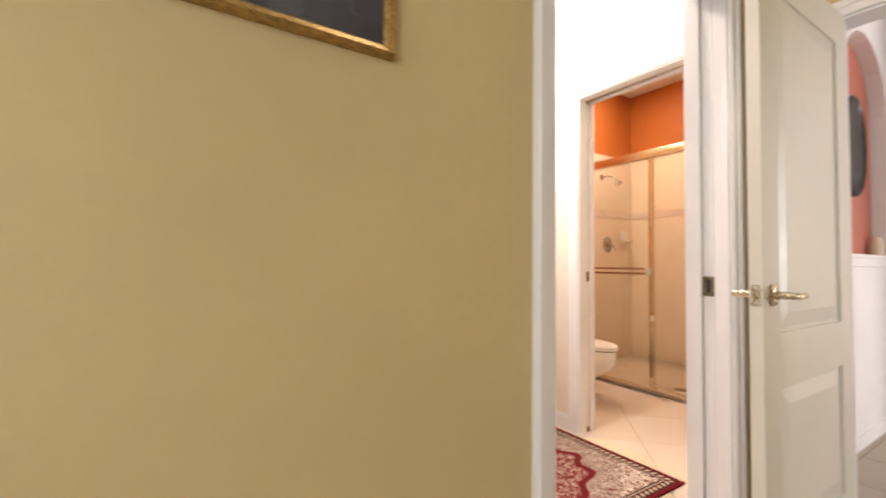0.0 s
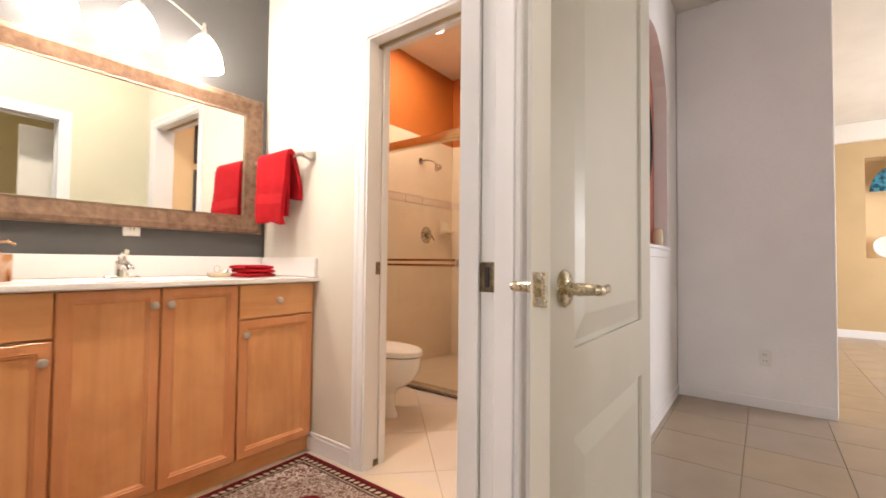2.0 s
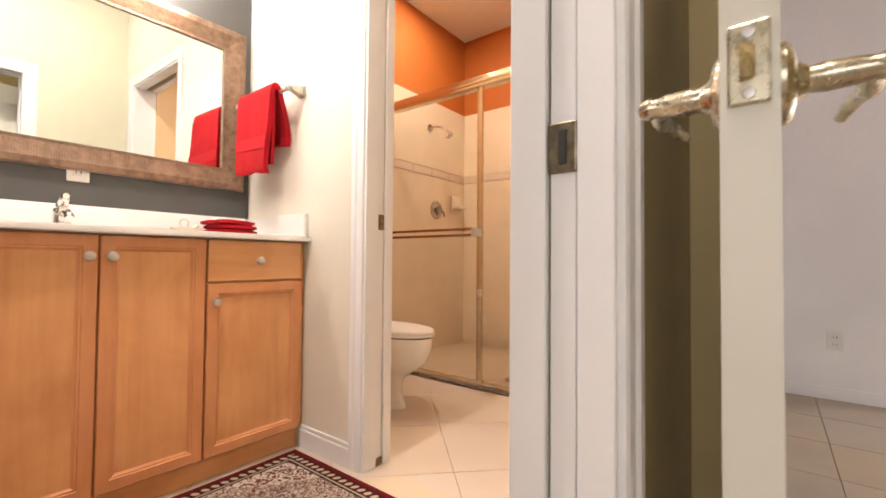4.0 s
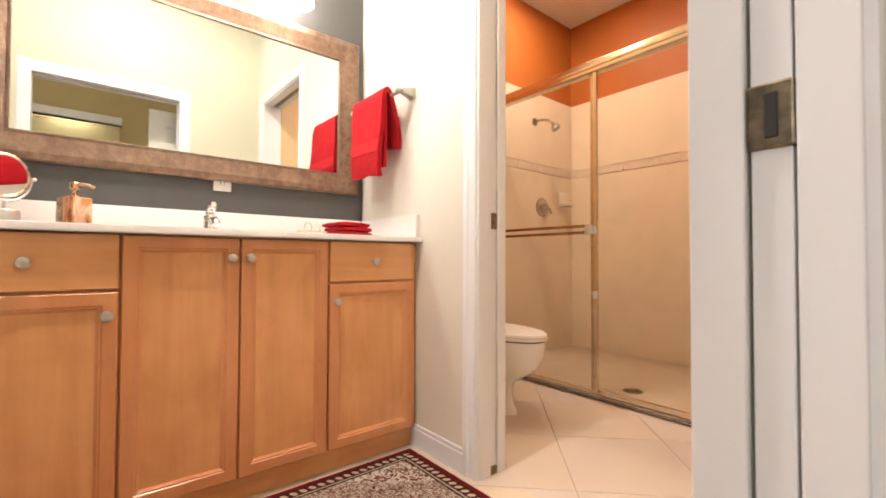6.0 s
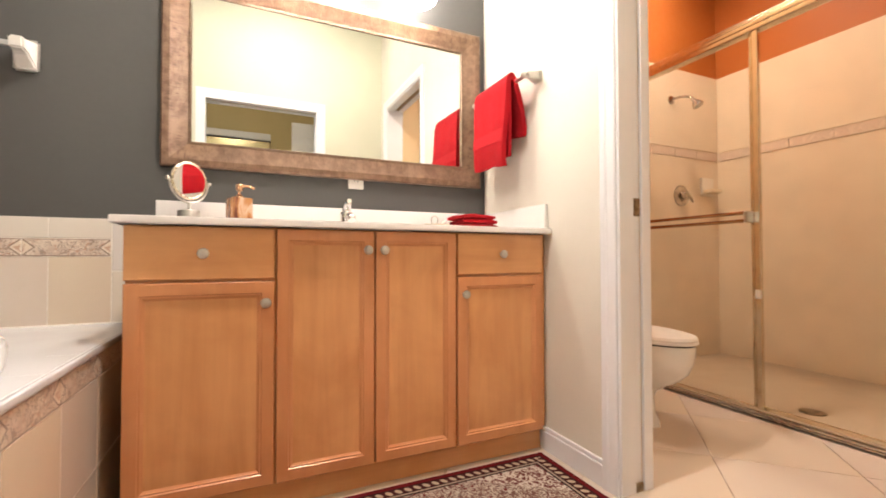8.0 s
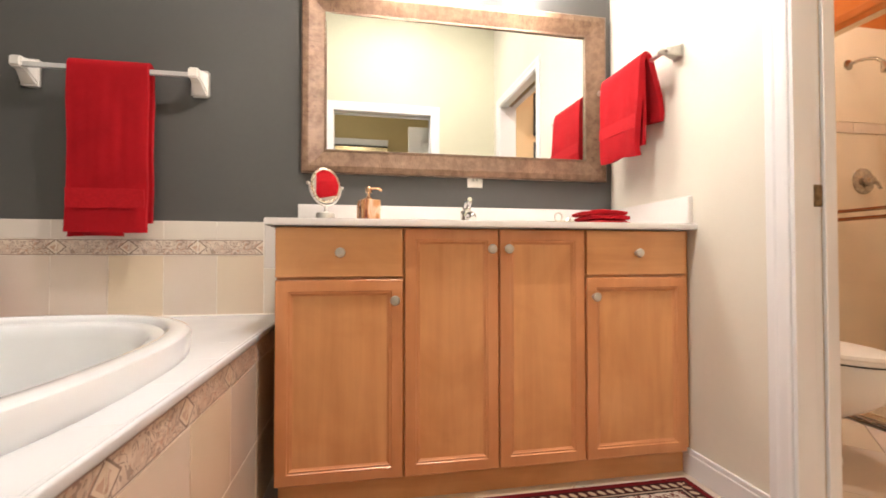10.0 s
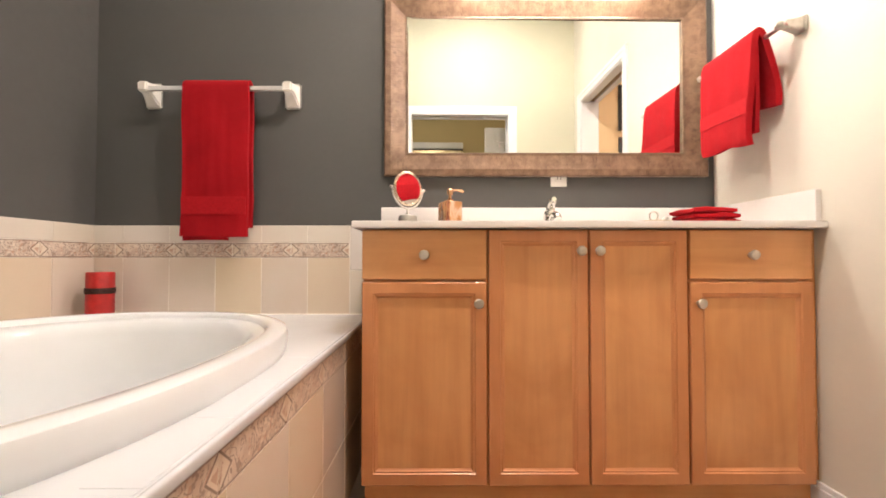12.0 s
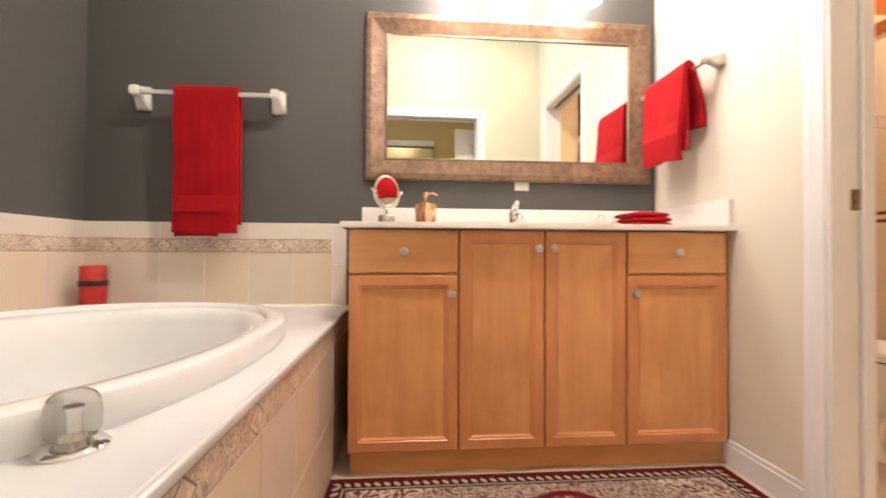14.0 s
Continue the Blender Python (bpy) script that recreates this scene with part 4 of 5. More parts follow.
def ceramic_rail():
    r = thing("towel_rail", (-2.21, BACK, 1.545), "milky acrylic towel bar on white ceramic posts", "towel rail")
    for x, s in ((-1.905, 1), (-2.520, -1)):
        bm = extrude_outline([(x - 0.037, BACK, 1.482), (x + 0.037, BACK, 1.482), (x + 0.037, BACK, 1.598), (x - 0.037, BACK, 1.598)], (0, -0.016, 0))
        bmesh.ops.bevel(bm, geom=bm.edges[:], offset=0.008, segments=2, affect="EDGES")
        part("post_base", bm, "porcelain", r, smooth=True)
        bm = bmesh.new()
        rings = []
        for y, zc, hx, lo, hi in ((0.014, 1.540, 0.032, 0.050, 0.050), (0.034, 1.547, 0.026, 0.036, 0.036), (0.056, 1.553, 0.021, 0.021, 0.026), (0.092, 1.554, 0.020, 0.019, 0.023)):
            rings.append([bm.verts.new((x + dx, BACK - y, zc + dz)) for dx, dz in ((-hx, -lo), (hx, -lo), (hx, hi), (-hx, hi))])
        bm.faces.new(rings[0])
        bm.faces.new(rings[-1])
        for a, b in zip(rings, rings[1:]):
            for i in range(4):
                bm.faces.new((a[i], a[(i + 1) % 4], b[(i + 1) % 4], b[i]))
        bmesh.ops.bevel(bm, geom=bm.edges[:], offset=0.006, segments=3, affect="EDGES")
        part("post", bm, "porcelain", r, smooth=True)
    part("bar", boxes((-2.525, -1.905, BACK - 0.082, BACK - 0.064, 1.541, 1.559), bevel=0.002), "acrylicbar", r, "milky acrylic bar")
    r.location.z -= 0.010


ceramic_rail()


def bath_towel():
    t = thing("bath_towel", (-2.205, 0.457, 0.90), "red terry bath towel folded over the acrylic bar", "towel")
    place = lambda a, u, z: Vector((a, u, z))
    y = BACK - 0.073
    outer = [(u + y, z) for u, z in drape(-0.026, 0.915, 0.018, 0.955, 1.574, 0.024)]
    part("outer_fold", sheet(outer, 0.017, -2.338, -2.062, place, 30, 0.0045, 2.0, 0.02), "towel", t, smooth=True)
    inner = [(u + y, z) for u, z in drape(-0.011, 0.900, 0.007, 0.93, 1.562, 0.012)]
    part("inner_fold", sheet(inner, 0.014, -2.336, -2.150, place, 24, 0.004, 5.0, 0.01), "towel", t, smooth=True)
    band = [(y - 0.0362 - 0.001 * (i % 2), 1.005 + 0.075 * i / 12) for i in range(13)]
    part("woven_band", sheet(band, 0.005, -2.335, -2.066, place, 30, 0.0045, 2.0), "towelband", t, "flat woven border stripe", smooth=True)
    t.location.z -= 0.010


bath_towel()


def nickel_rail():
    r = thing("towel_rail", (RW, 0.26, 1.61), "satin nickel towel bar on the cream wall", "towel rail")
    for y in (0.055, 0.485):
        bm = extrude_outline([(RW, y - 0.026, 1.585), (RW, y + 0.026, 1.585), (RW, y + 0.026, 1.637), (RW, y - 0.026, 1.637)], (-0.012, 0, 0))
        bmesh.ops.bevel(bm, geom=bm.edges[:], offset=0.003, segments=2, affect="EDGES")
        part("post_base", bm, "nickel", r)
        bm = bmesh.new()
        a = [bm.verts.new((RW - 0.010, y + dy, 1.611 + dz)) for dy, dz in ((-0.022, -0.022), (0.022, -0.022), (0.022, 0.022), (-0.022, 0.022))]
        b = [bm.verts.new((RW - 0.062, y + dy, 1.611 + dz)) for dy, dz in ((-0.012, -0.012), (0.012, -0.012), (0.012, 0.012), (-0.012, 0.012))]
        bm.faces.new(a)
        bm.faces.new(b)
        for i in range(4):
            bm.faces.new((a[i], a[(i + 1) % 4], b[(i + 1) % 4], b[i]))
        bmesh.ops.bevel(bm, geom=bm.edges[:], offset=0.003, segments=2, affect="EDGES")
        part("post", bm, "nickel", r)
        part("finial", lathe([(0.011, 0), (0.014, 0.010), (0.013, 0.026), (0.008, 0.035), (0, 0.037)], Matrix.Translation((RW - 0.058, y, 1.611)) @ Matrix.Rotation(radians(-90), 4, "Y"), 16), "nickel", r, smooth=True)
    part("bar", tube([(RW - 0.066, 0.03, 1.611), (RW - 0.066, 0.51, 1.611)], 0.0085, 14), "nickel", r, smooth=True)
    r.location.z -= 0.014


nickel_rail()


def hand_towel():
    t = thing("hand_towel", (RW - 0.07, 0.29, 1.20), "red terry hand towel draped over the nickel bar", "towel")
    def place(a, u, z):
        near = (0.42 - a) / 0.29
        drop = min(1.0, max(0.0, (1.61 - z) / 0.3))
        return Vector((RW + u - 0.020 * near * drop * min(1.0, max(0.0, (-0.045 - u) / 0.03)), a, z - 0.024 * near * drop))
    outer = curve_points((-0.104, 1.262, 0), (-0.109, 1.285, 0), (-0.111, 1.33, 0), (-0.110, 1.42, 0), (-0.107, 1.55, 0), (-0.103, 1.612, 0), (-0.090, 1.636, 0), (-0.073, 1.622, 0), (-0.055, 1.570, 0), (-0.034, 1.50, 0), (-0.022, 1.44, 0), (-0.023, 1.398, 0), n=4)
    part("outer_fold", sheet([(p.x, p.y) for p in outer], 0.023, 0.130, 0.425, place, 30, 0.003, 9.0, 0.02), "towel", t, smooth=True)
    inner = curve_points((-0.078, 1.300, 0), (-0.082, 1.40, 0), (-0.090, 1.54, 0), (-0.092, 1.590, 0), n=6)
    part("inner_fold", sheet([(p.x, p.y) for p in inner], 0.014, 0.136, 0.418, place, 24, 0.004, 14.0, 0.02), "towel", t, smooth=True)
    band = [(-0.1228 + 0.0002 * i, 1.360 + 0.052 * i / 8) for i in range(9)]
    part("woven_band", sheet(band, 0.004, 0.1305, 0.4245, place, 30, 0.003, 9.0, 0.012), "towelband", t, "flat woven border stripe", smooth=True)
    t.location.z -= 0.014


hand_towel()


def folded_cloth():
    t = thing("washcloth", (-0.285, 0.2, 0.930), "red terry washcloth folded flat on the vanity top", "washcloth")
    for k, (dx, rot, s) in enumerate(((0, 4, 1.0), (0.006, -3, 0.97), (-0.004, 2, 0.95))):
        bm = bmesh.new()
        n = 16
        grid = []
        m = Matrix.Translation((-0.285 + dx, 0.20, 0.930 + 0.002 + 0.0205 * k)) @ Matrix.Rotation(radians(rot), 4, "Z")
        for side in (0, 1):
            g = []
            for i in range(n + 1):
                row = []
                for j in range(n + 1):
                    x, y = (i / n - 0.5) * 0.165 * s, (j / n - 0.5) * 0.16 * s
                    e = min(min(i, n - i), min(j, n - j)) / n
                    round_off = 0.0042 * (1 - min(1, e * 9)) ** 2
                    w = 0.004 * noise.noise(Vector((x * 22, y * 22, k * 3.1)))
                    z = (0.0195 + w - round_off) if side else (0.0 + (round_off * 0.6 if k == 0 else round_off + w))
                    row.append(bm.verts.new(m @ Vector((x, y, z))))
                g.append(row)
            grid.append(g)
        for g in grid:
            for i in range(n):
                for j in range(n):
                    bm.faces.new((g[i][j], g[i + 1][j], g[i + 1][j + 1], g[i][j + 1]))
        lo, hi = grid
        border = [(i, 0) for i in range(n)] + [(n, j) for j in range(n)] + [(i, n) for i in range(n, 0, -1)] + [(0, j) for j in range(n, 0, -1)]
        for a, b in zip(border, border[1:] + border[:1]):
            bm.faces.new((lo[a[0]][a[1]], lo[b[0]][b[1]], hi[b[0]][b[1]], hi[a[0]][a[1]]))
        part("fold", bm, "towel", t, smooth=True)


folded_cloth()


# ---- small things on the vanity ----
def makeup_mirror():
    c = Vector((-1.386, 0.40, 0.930))
    mm = thing("makeup_mirror", c, "round swivel make-up mirror on a nickel stem", "mirror")
    part("foot", lathe([(0.037, 0), (0.038, 0.003), (0.038, 0.052), (0.035, 0.058), (0.012, 0.062), (0, 0.063)], Matrix.Translation(c), 32), "nickel", mm, "satin round foot", smooth=True)
    part("stem", tube([c + Vector((0, 0, 0.058)), c + Vector((0, 0, 0.090))], 0.0055, 12), "nickel", mm, smooth=True)
    turn = Matrix.Rotation(radians(43), 3, "Z")
    yoke = [c + turn @ Vector((0.079 * math.sin(a), 0, 0.170 - 0.082 * math.cos(a))) for a in (math.pi * (i / 16 - 0.5) for i in range(17))]
    part("yoke", tube(yoke, 0.004, 10), "nickel", mm, smooth=True)
    tilt = Matrix.Translation(c + Vector((0, 0, 0.170))) @ Matrix.Rotation(radians(43), 4, "Z") @ Matrix.Rotation(radians(90), 4, "X")
    hoop = [tilt @ Vector((0.067 * math.cos(a), 0.067 * math.sin(a), 0)) for a in (2 * math.pi * i / 48 for i in range(49))]
    ring = part("rim", tube(hoop, 0.006, 12), "brass", mm, smooth=True)
    part("mirror_glass", lathe([(0, 0.004), (0.0645, 0.004), (0.0645, -0.004), (0, -0.004)], tilt, 48), "mirror", ring, "round silvered mirror glass")
    for s in (-1, 1):
        part("pivot_knob", lathe([(0.004, 0), (0.007, 0.006), (0.007, 0.012), (0, 0.014)], Matrix.Translation(c + turn @ Vector((s * 0.077, 0, 0.170))) @ turn.to_4x4() @ Matrix.Rotation(radians(90 * s), 4, "Y"), 12), "nickel", mm, smooth=True)


makeup_mirror()


def soap_dispenser():
    c = Vector((-1.213, 0.30, 0.930))
    d = thing("soap_dispenser", c, "amber marbled square soap dispenser with copper pump", "soap dispenser")
    bm = boxes((c.x - 0.036, c.x + 0.036, c.y - 0.036, c.y + 0.036, c.z, c.z + 0.102), bevel=0.005, seg=3)
    bmesh.ops.rotate(bm, cent=c, matrix=Matrix.Rotation(radians(24), 3, "Z"), verts=bm.verts[:])
    part("bottle", bm, "amber", d, smooth=True)
    part("collar", lathe([(0.017, 0.097), (0.017, 0.107), (0.012, 0.112), (0.006, 0.116), (0.006, 0.128), (0.013, 0.130), (0.013, 0.150), (0.009, 0.154), (0, 0.154)], Matrix.Translation(c), 20), "copper", d, smooth=True)
    part("nozzle", tube(curve_points(c + Vector((0, 0, 0.144)), c + Vector((0.03, -0.006, 0.147)), c + Vector((0.052, -0.01, 0.138)), n=5), 0.0048, 10), "copper", d, "copper pump nozzle", smooth=True)


soap_dispenser()


def soap_dish():
    c = Vector((-0.43, 0.25, 0.930))
    d = thing("soap_dish", c, "small nickel and cream soap dish with a ring handle", "soap dish")
    part("dish", lathe([(0.0, 0.002), (0.045, 0.0), (0.058, 0.014), (0.060, 0.024), (0.055, 0.024), (0.040, 0.012), (0, 0.010)], Matrix.Translation(c) @ Matrix.Diagonal((1, 0.75, 1, 1)), 28), "glaze", d, smooth=True)
    ring = [c + Vector((0.016 * math.cos(a) - 0.012, -0.002, 0.042 + 0.018 * math.sin(a))) for a in (2 * math.pi * i / 16 for i in range(17))]
    part("ring", tube(ring, 0.003, 8), "nickel", d, smooth=True)
    part("leaf", lathe([(0, 0), (0.012, 0.010), (0.009, 0.028), (0, 0.036)], Matrix.Translation(c + Vector((0.020, 0, 0.014))) @ Matrix.Rotation(radians(40), 4, "Y"), 10), "nickel", d, smooth=True)


soap_dish()

# ---- rug ----
rug = part("rug", boxes((-1.572, -0.082, -1.062, -0.012, 0.001, 0.011), bevel=0.003), "rug", None, "", False, (-0.827, -0.537, 0.001))
tagged(rug, "dark red and cream woven medallion rug before the vanity", "rug")


# ---- bathtub ----
CX, CY, RX, RY, DECK = -2.16, -0.51, 0.535, 0.69, 0.565


def oval(f, z, n=96, px=2.35):
    """A ring of points: f metres inside the tub's outline, at height z."""
    out = []
    for i in range(n):
        a = 2 * math.pi * i / n
        c, s = math.cos(a), math.sin(a)
        out.append(Vector((CX + (RX - f) * math.copysign(abs(c) ** (2 / px), c), CY + (RY - f) * math.copysign(abs(s) ** (2 / px), s), z)))
    return out


def bathtub():
    t = thing("bathtub", (CX, CY, DECK), "glossy white oval drop-in bathtub", "bathtub")
    prof = [(0.030, DECK - 0.03), (0.003, DECK + 0.001), (0.002, DECK + 0.016), (0.001, DECK + 0.042), (0.006, DECK + 0.053), (0.018, DECK + 0.059), (0.048, DECK + 0.059), (0.058, DECK + 0.053), (0.063, DECK + 0.042), (0.085, DECK + 0.038),
            (0.096, DECK + 0.032), (0.104, DECK + 0.018), (0.114, DECK + 0.0), (0.130, DECK - 0.12), (0.165, DECK - 0.30), (0.215, DECK - 0.385), (0.30, DECK - 0.40), (0.42, DECK - 0.405)]
    bm = bmesh.new()
    rings = [[bm.verts.new(p) for p in oval(f, z)] for f, z in prof]
    for a, b in zip(rings, rings[1:]):
        for i in range(len(a)):
            j = (i + 1) % len(a)
            bm.faces.new((a[i], a[j], b[j], b[i]))
    bm.faces.new(rings[-1])
    part("shell", bm, "acrylic", t, smooth=True)
    part("drain", lathe([(0.03, 0), (0.03, 0.004), (0, 0.006)], Matrix.Translation((CX, CY - 0.1, DECK - 0.405)), 20), "chrome", t, smooth=True)


bathtub()


def deck():
    d = thing("tub_deck", (-2.15, -0.41, 0), "tiled tub platform with a decorative border", "tub deck")
    x0, x1, y0, y1 = LEFT, -1.556, BATH, BACK
    bm = bmesh.new()
    hole = oval(0.026, DECK)
    rim = []
    for p in hole:
        v = p - Vector((CX, CY, DECK))
        k = min(((x1 if v.x > 0 else x0) - CX) / v.x if abs(v.x) > 1e-6 else 9e9, ((y1 if v.y > 0 else y0) - CY) / v.y if abs(v.y) > 1e-6 else 9e9)
        rim.append(Vector((CX + v.x * k, CY + v.y * k, DECK)))
    corners = [(x1, y1), (x0, y1), (x0, y0), (x1, y0)]
    for cx, cy in corners:
        i = min(range(len(rim)), key=lambda q: (rim[q].x - cx) ** 2 + (rim[q].y - cy) ** 2)
        rim[i] = Vector((cx, cy, DECK))
    h, r = [bm.verts.new(p) for p in hole], [bm.verts.new(p) for p in rim]
    lo = [bm.verts.new(p - Vector((0, 0, 0.02))) for p in rim]
    hl = [bm.verts.new(p - Vector((0, 0, 0.02))) for p in hole]
    for i in range(len(h)):
        j = (i + 1) % len(h)
        bm.faces.new((h[i], h[j], r[j], r[i]))
        bm.faces.new((r[i], r[j], lo[j], lo[i]))
        bm.faces.new((lo[i], lo[j], hl[j], hl[i]))
        bm.faces.new((hl[i], hl[j], h[j], h[i]))
    part("deck_slab", bm, "deck", d, "white glazed deck")
    part("apron_core", boxes((x1 - 0.05, x1 - 0.0035, y0, y1 - 0.001, 0.0, DECK - 0.0215)), "whitegrout", d)
    part("nosing", boxes((x1 - 0.006, x1 + 0.006, y0, y1 - 0.001, DECK - 0.020, DECK + 0.001), bevel=0.005, seg=3), "deck", d, "white bullnose edge", smooth=True)
    y = y1 - 0.014
    while y > y0 + 0.02:
        ya = max(y - 0.2025, y0 + 0.002)
        part("edge_tile", boxes((x1 - 0.076, x1 - 0.008, ya + 0.0002, y - 0.0002, DECK - 0.004, DECK + 0.0010), bevel=0.0006, seg=1), "deck", d)
        y = ya
    # apron tiles and their border
    n, y = 0, y1 - 0.002
    tiles = []
    while y > y0 + 0.02:
        ya = max(y - 0.252, y0 + 0.002)
        part("tile", boxes((x1 - 0.012, x1 - 0.002, ya + 0.0015, y - 0.0015, 0.232, DECK - 0.088), bevel=0.0015, seg=1), "wall_tile", d)
        part("tile", boxes((x1 - 0.012, x1 - 0.002, ya + 0.0015, y - 0.0015, 0.004, 0.229), bevel=0.0015, seg=1), "wall_tile", d)
        y = ya
    y = y1 - 0.002
    while y > y0 + 0.03:
        ya = max(y - 0.257, y0 + 0.002)
        border_piece(d, Vector((x1 - 0.0065, (y + ya) / 2, DECK - 0.054)), 90, (y - ya) - 0.003)
        y = ya


BORDER = {}


def border_piece(parent, at, turn, length=0.254, glaze="listello"):
    """One decorated border tile, 65 mm high, centred at a place; turned about z."""
    key = (round(length, 3), glaze)
    if key not in BORDER:
        bm = boxes((-length / 2, length / 2, -0.005, 0.005, -0.0325, 0.0325), bevel=0.0015, seg=1)
        me = bpy.data.meshes.new("border_tile")
        bm.to_mesh(me)
        bm.free()
        me.materials.append(M[glaze])
        BORDER[key] = me
    ob = new("border_tile", BORDER[key])
    ob.parent = parent
    ob.location = at - offset(parent)
    ob.rotation_euler = (0, 0, radians(turn))
    return ob


deck()


def tub_knob(x, y):
    k = thing("tub_faucet_handle", (x, y, DECK), "clear acrylic tub faucet handle on a chrome ring", "faucet handle")
    m = Matrix.Translation((x, y, DECK)) @ Matrix.Scale(1.04, 4)
    part("escutcheon", lathe([(0.038, 0), (0.038, 0.004), (0.034, 0.008), (0.022, 0.010), (0.012, 0.014), (0.010, 0.024), (0, 0.024)], m, 32), "chrome", k, smooth=True)
    part("grip", lathe([(0.018, 0.015), (0.025, 0.017), (0.0285, 0.024), (0.029, 0.040), (0.028, 0.056), (0.024, 0.066), (0.017, 0.071), (0, 0.072)], m, 32), "acrylicclear", k, "clear acrylic grip", smooth=True)
    part("core", lathe([(0.007, 0.024), (0.007, 0.046), (0.009, 0.047), (0.009, 0.052), (0, 0.053)], m, 10), "chrome", k, smooth=True)


tub_knob(-1.706, -0.985)


def candle():
    c = Vector((-2.655, 0.41, DECK))
    k = thing("pillar_candle", c, "red pillar candle tied with dark cord on the tub deck", "candle")
    part("wax", lathe([(0.046, 0), (0.049, 0.003), (0.049, 0.185), (0.046, 0.190), (0.041, 0.187), (0.02, 0.181), (0, 0.180)], Matrix.Translation(c), 32), "wax", k, smooth=True)
    for z in (0.105, 0.111, 0.117, 0.123):
        ring = [c + Vector((0.0500 * math.cos(a), 0.0500 * math.sin(a), z)) for a in (2 * math.pi * i / 28 for i in range(29))]
        part("cord", tube(ring, 0.003, 8), "rope", k, "dark cord", smooth=True)
    part("wick", tube([c + Vector((0, 0, 0.176)), c + Vector((0.002, 0, 0.193))], 0.0015, 6), "rope", k)


candle()


def wainscot():
    """Glazed wall tiles over the deck: a low course, the border and a cap course, on the back and left walls."""
    wb = thing("tile_wainscot", (-2.2, BACK, DECK), "cream tile wainscot with a rose scroll border", "wall tiles", kind="structure")
    z0, z1, z2, z3 = DECK + 0.001, 0.815, 0.8815, 0.957
    part("grout_bed", boxes((LEFT + 0.001, -1.585, BACK - 0.0095, BACK, z0, z3 - 0.002)), "whitegrout", wb)
    x = LEFT + 0.135
    xs = [LEFT + 0.004]
    while x < -1.665:
        xs.append(x)
        x += 0.2025
    xs.append(-1.650)
    for a, b in zip(xs, xs[1:]):
        part("tile", boxes((a + 0.0012, b - 0.0012, BACK - 0.011, BACK - 0.003, z0, z1 - 0.001), bevel=0.0008, seg=1), "wall_tile", wb)
        part("tile", boxes((a + 0.0012, b - 0.0012, BACK - 0.011, BACK - 0.003, z2 + 0.001, z3), bevel=0.0016, seg=2), "cap_tile", wb)
    for za, zb in ((z0, 0.76), (0.762, z3)):
        part("tile", boxes((-1.648, -1.586, BACK - 0.0115, BACK - 0.003, za, zb - 0.001), bevel=0.003, seg=2), "cap_tile", wb)
    x = -1.652
    while x > LEFT + 0.02:
        a = max(x - 0.257, LEFT + 0.006)
        border_piece(wb, Vector(((a + x) / 2, BACK - 0.007, 0.848)), 0, (x - a) - 0.003)
        x = a
    part("caulk_bead", tube([(LEFT + 0.012, BACK - 0.012, DECK + 0.001), (-1.586, BACK - 0.012, DECK + 0.001)], 0.004, 8), "whitegrout", wb, smooth=True)
    wl = thing("tile_wainscot", (LEFT, -0.4, DECK), "cream tile wainscot with a rose scroll border", "wall tiles", kind="structure")
    part("grout_bed", boxes((LEFT, LEFT + 0.0095, BATH, BACK - 0.013, z0, z3 - 0.002)), "whitegrout", wl)
    y = BACK - 0.013
    while y > BATH + 0.02:
        a = max(y - 0.2025, BATH + 0.002)
        part("tile", boxes((LEFT + 0.003, LEFT + 0.011, a + 0.0012, y - 0.0012, z0, z1 - 0.001), bevel=0.0008, seg=1), "wall_tile", wl)
        part("tile", boxes((LEFT + 0.003, LEFT + 0.011, a + 0.0012, y - 0.0012, z2 + 0.001, z3), bevel=0.0016, seg=2), "cap_tile", wl)
        y = a
    y = BACK - 0.013
    while y > BATH + 0.02:
        a = max(y - 0.257, BATH + 0.002)
        border_piece(wl, Vector((LEFT + 0.007, (a + y) / 2, 0.848)), 90, (y - a) - 0.003)
        y = a


wainscot()


